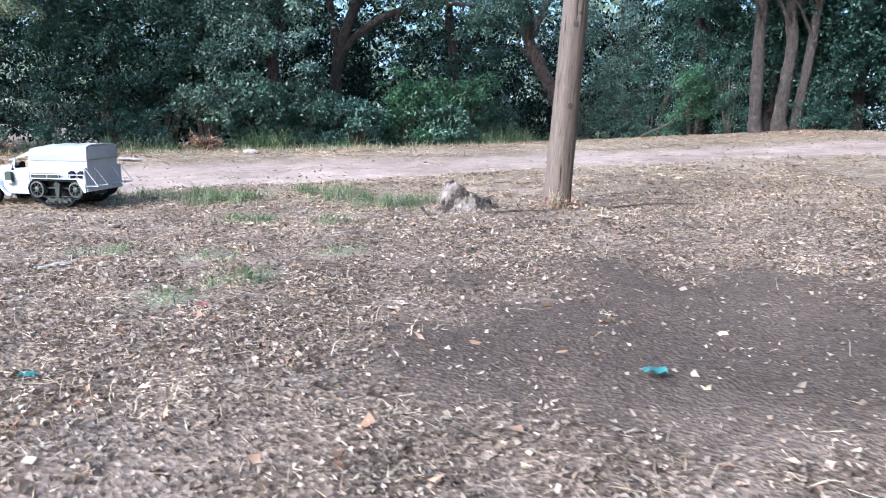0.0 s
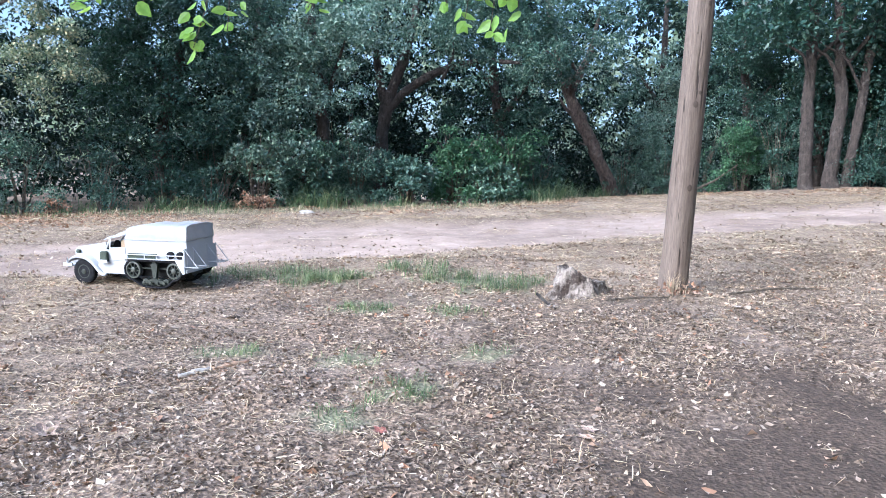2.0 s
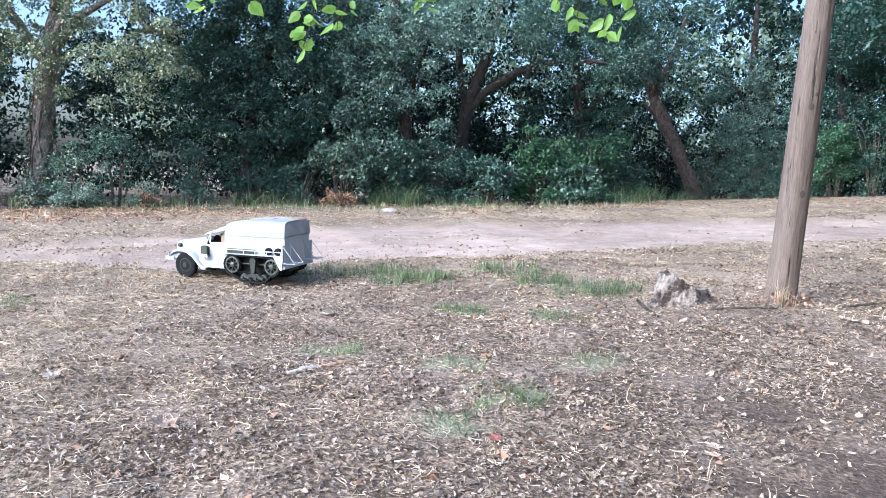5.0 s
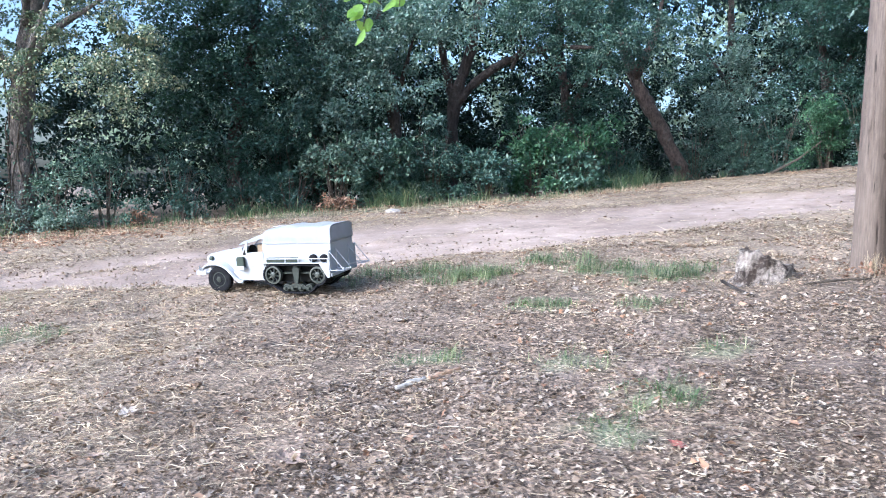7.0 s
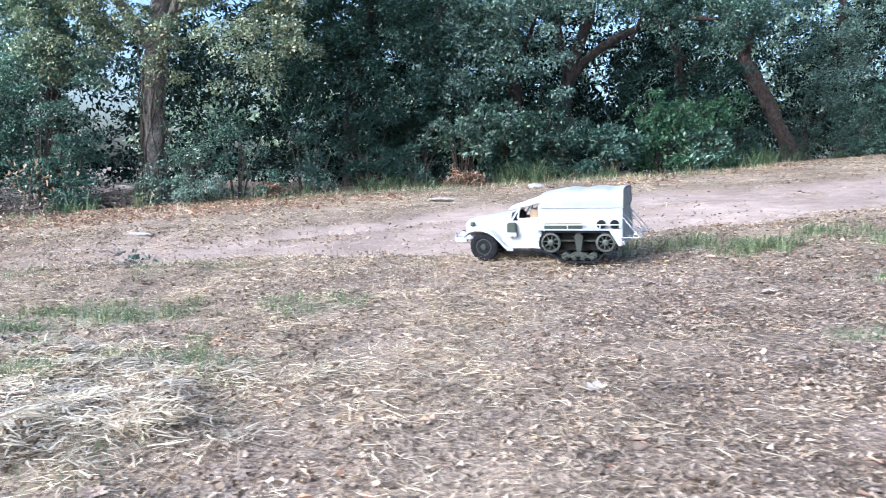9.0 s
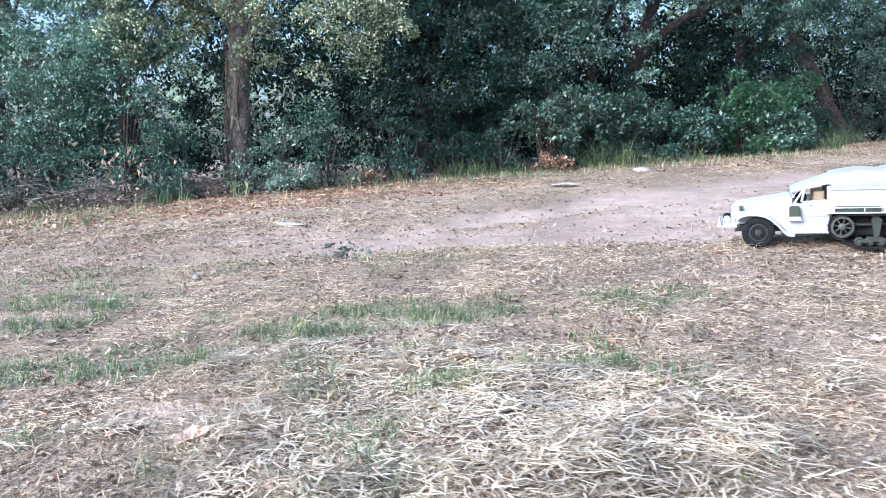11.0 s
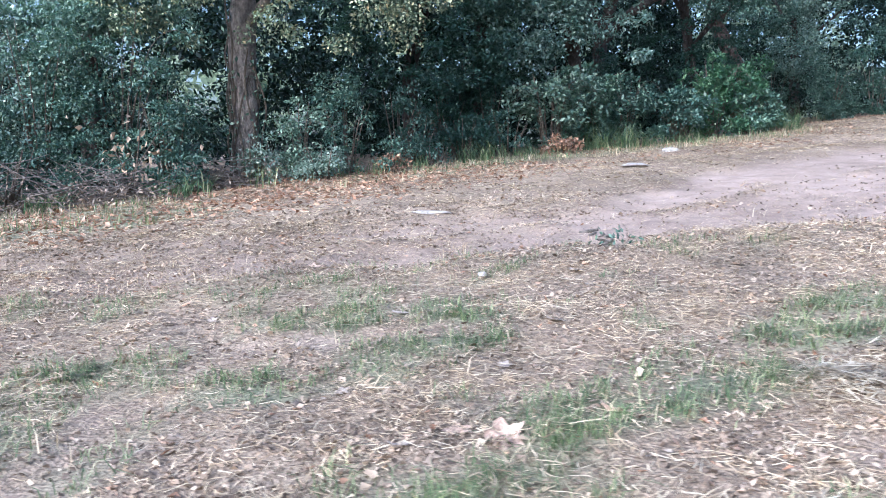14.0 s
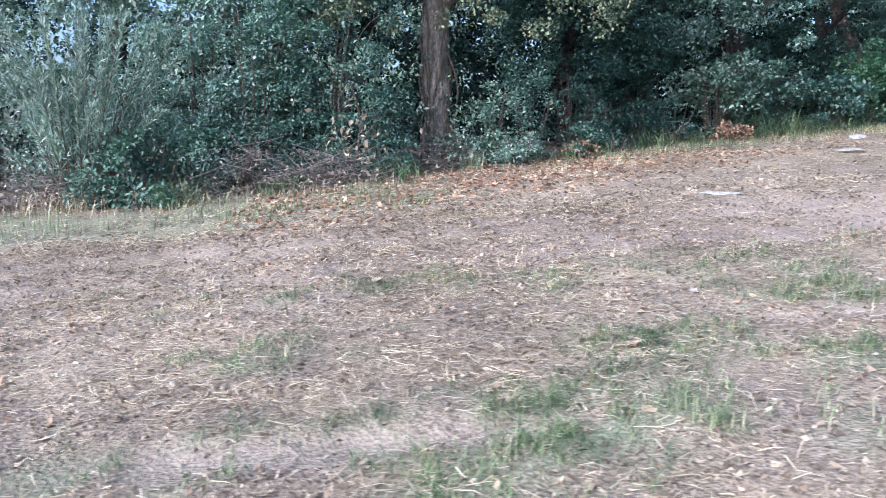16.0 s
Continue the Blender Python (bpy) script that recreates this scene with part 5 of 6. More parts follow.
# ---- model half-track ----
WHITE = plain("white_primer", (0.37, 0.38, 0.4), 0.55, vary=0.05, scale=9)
# Near-black: the shade behind the track wheels is put into this colour.
TRACK_SHADE = plain("track_shade_black", (0.014, 0.014, 0.013), 0.8, vary=0.4, scale=30, spec=0.1)
OLIVE = plain("olive_paint", (0.034, 0.038, 0.031), 0.6, vary=0.3, scale=30, spec=0.25)
RUBBER = plain("black_rubber", (0.012, 0.012, 0.014), 0.85, vary=0.4, scale=40, relief=0.001, spec=0.12)
# Brighter olive; highlights on the track wheels' rims are put into the colour.
RIM_BRIGHT = plain("brightened_olive_paint", (0.055, 0.06, 0.05), 0.5, vary=0.35, scale=40, spec=0.4)
CAN_GREEN = plain("dark_green_paint", (0.045, 0.056, 0.042), 0.6, vary=0.25, scale=30, spec=0.25)
STEEL = plain("dull_steel", (0.3, 0.31, 0.32), 0.4, 0.8, vary=0.2, scale=40)
INSIDE = plain("tan_board", (0.3, 0.22, 0.14), 0.7, vary=0.2, scale=20)
GLASS = plain("lamp_glass", (0.5, 0.52, 0.5), 0.1, 0.3, vary=0.05)


def canvas_material():
    m, n, l, p = material("white_canvas")
    a = noise_tex(n, l, 12, 5)
    weave = noise_tex(n, l, 260, 2)
    r = ramp(n, [(0.3, (0.5, 0.51, 0.53)), (0.7, (0.57, 0.58, 0.6))])
    l.new(a.outputs["Fac"], r.inputs[0])
    l.new(r.outputs[0], p.inputs["Base Color"])
    p.inputs["Roughness"].default_value = 0.75
    bump(n, l, mix(n, l, 0.3, a.outputs["Fac"], weave.outputs["Fac"]), 0.5, 0.004, p)
    return m


CANVAS = canvas_material()


def part(name, bm, mat, parent, label="", bevel=0.0, smooth=False):
    """Links a bmesh as one mesh under a thing or a part."""
    if bevel:
        bmesh.ops.bevel(bm, geom=bm.edges[:], offset=bevel, segments=2, profile=0.6, affect='EDGES', clamp_overlap=True)
    bmesh.ops.recalc_face_normals(bm, faces=bm.faces[:])
    me = bpy.data.meshes.new(name)
    bm.to_mesh(me)
    bm.free()
    me.materials.append(mat)
    if smooth:
        me.polygons.foreach_set("use_smooth", [True] * len(me.polygons))
    ob = new(name, me)
    ob.parent = parent
    return tagged(ob, label)


def box(x0, x1, y0, y1, z0, z1, bm=None):
    bm = bm or bmesh.new()
    v = [bm.verts.new((x, y, z)) for x in (x0, x1) for y in (y0, y1) for z in (z0, z1)]
    for f in ((0, 1, 3, 2), (4, 6, 7, 5), (0, 4, 5, 1), (2, 3, 7, 6), (0, 2, 6, 4), (1, 5, 7, 3)):
        bm.faces.new([v[i] for i in f])
    return bm


def prism(pts, y0, y1, bm=None, taper=None):
    """A side outline (x, z) drawn out from y0 to y1; taper gives each corner its own share of the width."""
    bm = bm or bmesh.new()
    taper = taper or [1.0] * len(pts)
    a = [bm.verts.new((x, y0 * k, z)) for (x, z), k in zip(pts, taper)]
    b = [bm.verts.new((x, y1 * k, z)) for (x, z), k in zip(pts, taper)]
    bm.faces.new(a)
    bm.faces.new(b[::-1])
    for i in range(len(pts)):
        j = (i + 1) % len(pts)
        bm.faces.new((a[i], b[i], b[j], a[j]))
    return bm


def bar(p, q, r, bm=None, sides=6):
    """A thin round bar between two places."""
    bm = bm or bmesh.new()
    p, q = Vector(p), Vector(q)
    m = Matrix.Translation((p + q) / 2) @ (q - p).to_track_quat('Z', 'Y').to_matrix().to_4x4()
    bmesh.ops.create_cone(bm, cap_ends=True, segments=sides, radius1=r, radius2=r, depth=(q - p).length, matrix=m)
    return bm


def lathe(profile, x, y, z, seg=28, bm=None, wave=None, cap=True):
    """Rings (radius, offset in y) turned about an axle along y."""
    bm = bm or bmesh.new()
    rings = []
    for k, (r, dy) in enumerate(profile):
        ring = []
        for j in range(seg):
            a = 2 * math.pi * j / seg
            rr = r + (wave(k, j) if wave else 0)
            ring.append(bm.verts.new((x + rr * math.cos(a), y + dy, z + rr * math.sin(a))))
        rings.append(ring)
    for a, b in zip(rings, rings[1:]):
        for j in range(seg):
            k = (j + 1) % seg
            bm.faces.new((a[j], a[k], b[k], b[j]))
    if cap and profile[0][0] > 0.0005:
        bm.faces.new(rings[0])
    if cap and profile[-1][0] > 0.0005:
        bm.faces.new(rings[-1][::-1])
    return bm


def build_half_track():
    car = empty("half_track_model", (0, 0, 0), "large white-primed model half-track truck with canvas cover on dry leaves", "model vehicle")

    # frame, axle, bumper and winch
    part("chassis", box(-0.86, 0.13, -0.07, 0.07, 0.085, 0.125), OLIVE, car, "dark underframe", 0.004)
    part("front_axle", bar((0, -0.13, 0.092), (0, 0.13, 0.092), 0.014, sides=10), OLIVE, car)
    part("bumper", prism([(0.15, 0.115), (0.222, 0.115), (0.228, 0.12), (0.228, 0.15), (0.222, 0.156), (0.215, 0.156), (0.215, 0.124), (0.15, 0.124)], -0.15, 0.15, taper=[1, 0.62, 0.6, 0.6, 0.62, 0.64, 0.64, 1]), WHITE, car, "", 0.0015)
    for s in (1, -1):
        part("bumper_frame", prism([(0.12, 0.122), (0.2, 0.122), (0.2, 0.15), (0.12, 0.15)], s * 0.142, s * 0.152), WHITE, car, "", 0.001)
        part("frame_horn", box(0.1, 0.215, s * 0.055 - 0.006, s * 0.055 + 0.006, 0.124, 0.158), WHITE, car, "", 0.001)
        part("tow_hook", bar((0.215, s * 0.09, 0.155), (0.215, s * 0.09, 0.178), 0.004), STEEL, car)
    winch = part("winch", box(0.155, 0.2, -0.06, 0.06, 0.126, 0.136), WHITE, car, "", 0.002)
    part("drum", lathe([(0.026, -0.045), (0.026, -0.04), (0.016, -0.038), (0.016, 0.03), (0.026, 0.032), (0.026, 0.038)], 0.178, 0, 0.16, 20), RUBBER, winch, "dark winch drum")
    part("gear_case", lathe([(0.012, 0.04), (0.022, 0.044), (0.022, 0.066), (0.012, 0.07)], 0.178, 0, 0.158, 18), WHITE, winch)

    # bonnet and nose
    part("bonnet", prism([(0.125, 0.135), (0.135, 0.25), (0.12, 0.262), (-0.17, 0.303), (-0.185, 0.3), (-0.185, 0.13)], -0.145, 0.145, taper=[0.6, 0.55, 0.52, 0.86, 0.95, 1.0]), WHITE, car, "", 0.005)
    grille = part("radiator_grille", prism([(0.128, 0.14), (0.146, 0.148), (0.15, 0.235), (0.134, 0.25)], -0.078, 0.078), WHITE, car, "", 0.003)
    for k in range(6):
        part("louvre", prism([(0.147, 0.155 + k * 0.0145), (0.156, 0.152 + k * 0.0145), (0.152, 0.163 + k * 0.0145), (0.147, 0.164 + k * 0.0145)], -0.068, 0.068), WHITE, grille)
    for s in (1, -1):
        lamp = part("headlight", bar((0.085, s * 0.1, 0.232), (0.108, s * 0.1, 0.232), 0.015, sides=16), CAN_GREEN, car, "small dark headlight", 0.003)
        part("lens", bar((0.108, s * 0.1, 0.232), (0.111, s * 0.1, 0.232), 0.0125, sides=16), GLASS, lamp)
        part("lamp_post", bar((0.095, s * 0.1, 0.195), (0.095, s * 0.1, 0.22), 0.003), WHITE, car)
        # mudguard: an arch over the wheel that sweeps back to the running board
        bm = bmesh.new()
        arc = [(0.125, 0.168), (0.118, 0.188), (0.095, 0.204), (0.055, 0.214), (0.01, 0.214), (-0.035, 0.204), (-0.075, 0.18), (-0.11, 0.146), (-0.14, 0.112), (-0.165, 0.09), (-0.2, 0.088)]
        rows = []
        for x, z in arc:
            rows.append([bm.verts.new((x, s * y, z - dz)) for y, dz in ((0.075, -0.012), (0.12, -0.004), (0.165, 0.0), (0.182, 0.006), (0.184, 0.02), (0.178, 0.02), (0.16, 0.008), (0.075, 0.004))])
        for a, b in zip(rows, rows[1:]):
            for i in range(7):
                bm.faces.new((a[i], a[i + 1], b[i + 1], b[i]))
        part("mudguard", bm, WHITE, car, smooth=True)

    # cab
    for s in (1, -1):
        y0, y1 = s * 0.148, s * 0.158
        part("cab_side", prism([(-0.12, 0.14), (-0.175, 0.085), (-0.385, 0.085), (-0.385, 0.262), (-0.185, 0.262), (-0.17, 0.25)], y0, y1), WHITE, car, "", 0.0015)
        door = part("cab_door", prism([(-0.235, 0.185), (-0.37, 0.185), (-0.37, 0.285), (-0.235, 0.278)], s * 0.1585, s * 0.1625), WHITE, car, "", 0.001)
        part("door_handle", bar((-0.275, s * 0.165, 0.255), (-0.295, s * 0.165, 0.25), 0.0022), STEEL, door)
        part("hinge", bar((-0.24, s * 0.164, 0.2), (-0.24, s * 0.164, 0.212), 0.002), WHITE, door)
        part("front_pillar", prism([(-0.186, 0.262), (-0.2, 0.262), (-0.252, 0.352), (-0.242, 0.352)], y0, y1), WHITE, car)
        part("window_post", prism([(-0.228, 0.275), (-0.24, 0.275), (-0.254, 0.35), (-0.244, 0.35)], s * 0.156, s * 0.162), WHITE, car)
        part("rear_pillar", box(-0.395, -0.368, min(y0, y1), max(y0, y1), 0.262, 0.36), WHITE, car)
        part("mirror_rod", bar((-0.165, s * 0.162, 0.25), (-0.18, s * 0.166, 0.31), 0.0015), STEEL, car)
        # fuel can on its bracket
        can = part("jerry_can", prism([(-0.172, 0.178), (-0.222, 0.178), (-0.226, 0.185), (-0.226, 0.242), (-0.216, 0.252), (-0.178, 0.252), (-0.168, 0.242), (-0.168, 0.185)], s * 0.164, s * 0.19), CAN_GREEN, car, "dark green fuel can", 0.003)
        part("can_tray", box(-0.232, -0.162, min(s * 0.159, s * 0.194), max(s * 0.159, s * 0.194), 0.166, 0.176), WHITE, can)
        part("can_strap", box(-0.23, -0.164, min(s * 0.19, s * 0.193), max(s * 0.19, s * 0.193), 0.176, 0.19), WHITE, can)
        part("seat", box(-0.36, -0.3, min(s * 0.03, s * 0.12), max(s * 0.03, s * 0.12), 0.18, 0.33), INSIDE, car, "tan seat in the cab", 0.01)
    part("cab_floor", box(-0.385, -0.19, -0.147, 0.147, 0.088, 0.1), OLIVE, car)
    part("dashboard", box(-0.2, -0.187, -0.146, 0.146, 0.2, 0.285), OLIVE, car)
    part("steering_wheel", lathe([(0.03, 0), (0.034, 0.003), (0.03, 0.006), (0.026, 0.003), (0.03, 0)], -0.235, 0.07, 0.29, 18), RUBBER, car)
    part("cab_back", box(-0.398, -0.39, -0.146, 0.146, 0.1, 0.35), INSIDE, car)
    part("windscreen_frame", prism([(-0.187, 0.298), (-0.194, 0.298), (-0.196, 0.312), (-0.189, 0.312)], -0.15, 0.15), WHITE, car)
    part("windscreen_post", prism([(-0.19, 0.3), (-0.198, 0.3), (-0.25, 0.352), (-0.242, 0.352)], -0.006, 0.006), WHITE, car)
    # soft roof of the cab, rising backwards
    bm = bmesh.new()
    grid = []
    for i in range(13):
        u = i / 12
        x = -0.172 - 0.228 * u
        zt = 0.35 + 0.078 * u ** 1.1
        row = []
        for j in range(15):
            w = j / 7 - 1
            half = 0.15 + 0.014 * u
            drop = 0.02 * abs(w) ** 3 + (0.028 * u if abs(w) > 0.99 else 0)
            row.append(bm.verts.new((x, half * w, zt - drop + 0.004 * noise.noise(Vector((x * 30, w * 4, 2))))))
        grid.append(row)
    for a, b in zip(grid, grid[1:]):
        for i in range(14):
            bm.faces.new((a[i], a[i + 1], b[i + 1], b[i]))
    bmesh.ops.solidify(bm, geom=bm.faces[:], thickness=0.004)
    part("cab_roof", bm, CANVAS, car, "white canvas roof flap over the cab", smooth=True)

    # load box, cover and rear
    for s in (1, -1):
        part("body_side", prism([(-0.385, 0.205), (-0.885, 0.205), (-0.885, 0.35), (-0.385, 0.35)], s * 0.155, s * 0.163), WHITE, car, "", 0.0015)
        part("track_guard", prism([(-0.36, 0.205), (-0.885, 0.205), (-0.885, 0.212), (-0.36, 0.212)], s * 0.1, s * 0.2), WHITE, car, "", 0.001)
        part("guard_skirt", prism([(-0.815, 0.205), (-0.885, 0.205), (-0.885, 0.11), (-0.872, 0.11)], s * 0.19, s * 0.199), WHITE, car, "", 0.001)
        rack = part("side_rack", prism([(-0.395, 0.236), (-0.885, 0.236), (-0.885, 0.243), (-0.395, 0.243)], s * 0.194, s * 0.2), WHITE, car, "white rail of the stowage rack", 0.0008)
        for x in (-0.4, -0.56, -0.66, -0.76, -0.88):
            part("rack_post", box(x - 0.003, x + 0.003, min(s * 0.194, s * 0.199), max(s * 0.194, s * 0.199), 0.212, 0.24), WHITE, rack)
        part("stowage_box", box(-0.645, -0.41, min(s * 0.166, s * 0.19), max(s * 0.166, s * 0.19), 0.2125, 0.245), CAN_GREEN, car, "dark green stowage box", 0.002)
        for x in (-0.765, -0.845):
            part("spare_roller", lathe([(0.006, -0.012), (0.014, -0.012), (0.026, -0.011), (0.0275, 0), (0.026, 0.011), (0.014, 0.012), (0.006, 0.012)], x, s * 0.178, 0.24, 18), RUBBER, car, "black spare roller")
    part("body_floor", box(-0.882, -0.4, -0.154, 0.154, 0.13, 0.14), OLIVE, car)
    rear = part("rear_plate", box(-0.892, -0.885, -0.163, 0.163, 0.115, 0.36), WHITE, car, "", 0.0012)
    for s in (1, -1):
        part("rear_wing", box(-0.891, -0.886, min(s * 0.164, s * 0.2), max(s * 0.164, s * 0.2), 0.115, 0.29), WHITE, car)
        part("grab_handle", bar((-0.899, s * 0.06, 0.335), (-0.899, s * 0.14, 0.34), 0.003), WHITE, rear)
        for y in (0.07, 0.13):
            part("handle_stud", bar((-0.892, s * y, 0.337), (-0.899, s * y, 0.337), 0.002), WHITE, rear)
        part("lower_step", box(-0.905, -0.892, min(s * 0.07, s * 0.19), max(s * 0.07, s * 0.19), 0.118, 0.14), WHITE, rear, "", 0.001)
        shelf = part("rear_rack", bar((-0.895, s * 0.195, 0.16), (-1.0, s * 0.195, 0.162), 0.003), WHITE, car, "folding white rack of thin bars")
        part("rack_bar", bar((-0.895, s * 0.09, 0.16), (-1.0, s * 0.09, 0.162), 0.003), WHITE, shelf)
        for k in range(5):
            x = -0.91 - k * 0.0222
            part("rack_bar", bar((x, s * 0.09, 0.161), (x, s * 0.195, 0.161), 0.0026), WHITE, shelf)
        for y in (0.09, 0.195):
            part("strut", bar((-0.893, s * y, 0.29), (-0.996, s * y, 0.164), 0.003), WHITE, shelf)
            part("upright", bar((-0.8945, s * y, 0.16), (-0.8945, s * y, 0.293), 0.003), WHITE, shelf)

    # canvas cover over three hoops
    bm = bmesh.new()
    grid, across = [], 33
    for i in range(61):
        u = i / 60
        x = -0.385 - 0.512 * u
        top = 0.443 + 0.008 * abs(math.cos(u * math.pi * 3)) ** 0.6 - 0.02 * max(0, 0.2 - u) / 0.2 + 0.008 * u
        row = []
        for j in range(across):
            w = j / (across - 1) * 2 - 1
            a = abs(w)
            side = 1 if w > 0 else -1
            if a > 0.62:
                k = (a - 0.62) / 0.38
                y, z = 0.154 + 0.017 * min(1, k * 1.6), top - 0.014 - (top - 0.014 - 0.34) * k
            else:
                k = a / 0.62
                y, z = 0.152 * k, top - 0.014 * k ** 5 - 0.006 * math.sin(u * math.pi * 3) ** 2 * (1 - k)
            fold = noise.noise(Vector((x * 16, w * 3.0, 5))) * 0.006 + noise.noise(Vector((x * 45, w * 8, 1))) * 0.002
            row.append(bm.verts.new((x, side * (y + fold * 0.8), z + fold * 0.5 * (1 - max(0, a - 0.62) / 0.38))))
        grid.append(row)
    for a, b in zip(grid, grid[1:]):
        for i in range(across - 1):
            bm.faces.new((a[i], a[i + 1], b[i + 1], b[i]))
    bmesh.ops.solidify(bm, geom=bm.faces[:], thickness=0.003)
    cover = part("canvas_cover", bm, CANVAS, car, "wrinkled white canvas cover sagging between hoops", smooth=True)
    bm = bmesh.new()
    grid = []
    for i in range(19):
        w = i / 9 - 1
        top = 0.452 - 0.012 * abs(w) ** 6
        row = []
        for j in range(9):
            k = j / 8
            z = top + (0.345 - top) * k
            crease = 0.006 * math.sin(9 * w + 5 * k) * math.sin(math.pi * k) * (0.4 + abs(noise.noise(Vector((w * 2.5, k * 2, 9)))) * 1.6)
            row.append(bm.verts.new((-0.897 - crease - 0.002, 0.165 * w, z)))
        grid.append(row)
    for a, b in zip(grid, grid[1:]):
        for i in range(8):
            bm.faces.new((a[i], a[i + 1], b[i + 1], b[i]))
    bmesh.ops.solidify(bm, geom=bm.faces[:], thickness=0.003)
    part("rear_curtain", bm, CANVAS, cover, "creased canvas curtain", smooth=True)

    # front wheels
    for s in (1, -1):
        y = s * 0.148
        tread = lambda k, j: 0.0042 if k in (3, 4, 5) and j % 2 else 0.0
        tyre = part("front_wheel", lathe([(0.053, -0.02), (0.066, -0.0235), (0.083, -0.0225), (0.0905, -0.017), (0.0915, 0), (0.0905, 0.017), (0.083, 0.0225), (0.066, 0.0235), (0.053, 0.02)], 0, y, 0.092, 56, wave=tread), RUBBER, car, "black ribbed rubber tyre", smooth=False)
        part("rim", lathe([(0.051, s * -0.012), (0.052, s * 0.02), (0.046, s * 0.021), (0.043, s * 0.012), (0.03, s * 0.016), (0.02, s * 0.017), (0.018, s * 0.026), (0.006, s * 0.028)], 0, y, 0.092, 32), OLIVE, tyre, "olive-green wheel rim")
        for k in range(6):
            a = k * math.pi / 3
            part("wheel_nut", bar((0.028 * math.cos(a), y + s * 0.014, 0.092 + 0.028 * math.sin(a)), (0.028 * math.cos(a), y + s * 0.02, 0.092 + 0.028 * math.sin(a)), 0.0028), OLIVE, tyre)

    # tracks
    for s in (1, -1):
        y = s * 0.158
        hub_a, hub_b = (-0.45, 0.126, 0.062), (-0.79, 0.127, 0.058)
        loop = []
        for k in range(15):
            a = math.radians(88 - k * 172 / 14 + 0)
            loop.append((hub_a[0] + (hub_a[2] + 0.01) * math.cos(a), hub_a[1] + (hub_a[2] + 0.01) * math.sin(a)))
        loop += [(-0.505, 0.021), (-0.54, 0.006), (-0.6, 0.004), (-0.66, 0.004), (-0.71, 0.006), (-0.745, 0.022)]
        for k in range(15):
            a = math.radians(-84 - k * 176 / 14)
            loop.append((hub_b[0] + (hub_b[2] + 0.01) * math.cos(a), hub_b[1] + (hub_b[2] + 0.01) * math.sin(a)))
        loop += [(-0.7, 0.196), (-0.62, 0.198), (-0.54, 0.198)]
        pts = np.array(loop)
        seg = np.r_[0, np.cumsum(np.linalg.norm(np.diff(np.vstack([pts, pts[:1]]), axis=0), axis=1))]
        n = 132
        q = np.linspace(0, seg[-1], n, endpoint=False)
        line = np.stack([np.interp(q, seg, np.r_[pts[:, k], pts[0, k]]) for k in (0, 1)], 1)
        away = line - np.array([-0.62, 0.1])
        tang = np.roll(line, -1, 0) - np.roll(line, 1, 0)
        nrm = np.stack([tang[:, 1], -tang[:, 0]], 1)
        nrm = unit(nrm) * np.sign((nrm * away).sum(1))[:, None]
        bm = bmesh.new()
        rings = []
        for i in range(n):
            lug = 0.0065 if i % 3 == 0 else 0.0025
            o, inn = line[i] + nrm[i] * lug, line[i] - nrm[i] * 0.007
            rings.append([bm.verts.new((p[0], yy, p[1])) for p, yy in ((o, y - 0.034), (o, y + 0.034), (inn, y + 0.034), (inn, y - 0.034))])
        for i in range(n):
            a, b = rings[i], rings[(i + 1) % n]
            for k in range(4):
                bm.faces.new((a[k], a[(k + 1) % 4], b[(k + 1) % 4], b[k]))
        part("track_belt", bm, RUBBER, car, "black rubber track with cross lugs")
        for name, (hx, hz, hr) in (("drive_sprocket", hub_a), ("idler_wheel", hub_b)):
            wheel = part(name, lathe([(hr - 0.014, s * 0.008), (hr, s * 0.006), (hr, s * 0.03), (hr - 0.012, s * 0.032), (hr - 0.014, s * 0.022), (hr - 0.014, s * 0.008)], hx, y, hz, 32, cap=False), RIM_BRIGHT, car, "olive-green spoked track wheel")
            part("hub", lathe([(0.02, s * 0.005), (0.02, s * 0.03), (0.011, s * 0.035), (0.004, s * 0.036)], hx, y, hz, 18), RIM_BRIGHT, wheel)
            for k in range(8):
                a = k * math.pi / 4 + 0.2
                ca, sa = math.cos(a), math.sin(a)
                part("spoke", bar((hx + 0.016 * ca, y + s * 0.02, hz + 0.016 * sa), (hx + (hr - 0.012) * ca, y + s * 0.022, hz + (hr - 0.012) * sa), 0.004, sides=5), RIM_BRIGHT, wheel)
            part("inner_disc", lathe([(0.01, s * -0.03), (hr - 0.006, s * -0.03), (hr - 0.006, s * -0.012), (0.01, s * -0.012)], hx, y, hz, 24), RUBBER, wheel)
        bogie = part("bogie_frame", prism([(-0.53, 0.036), (-0.545, 0.05), (-0.6, 0.062), (-0.625, 0.075), (-0.65, 0.062), (-0.7, 0.05), (-0.715, 0.036), (-0.7, 0.03), (-0.625, 0.044), (-0.55, 0.03)], y + s * 0.02, y + s * 0.034), OLIVE, car, "olive-green bogie arm", 0.002)
        for x in (-0.54, -0.597, -0.653, -0.71):
            roller = part("bogie_wheel", lathe([(0.008, -0.03), (0.022, -0.03), (0.0275, -0.028), (0.0275, 0.012), (0.022, 0.015), (0.012, 0.014), (0.008, 0.02)] if s > 0 else [(0.008, 0.03), (0.022, 0.03), (0.0275, 0.028), (0.0275, -0.012), (0.022, -0.015), (0.012, -0.014), (0.008, -0.02)], x, y, 0.036, 20), OLIVE, car, "grey-green bogie roller")
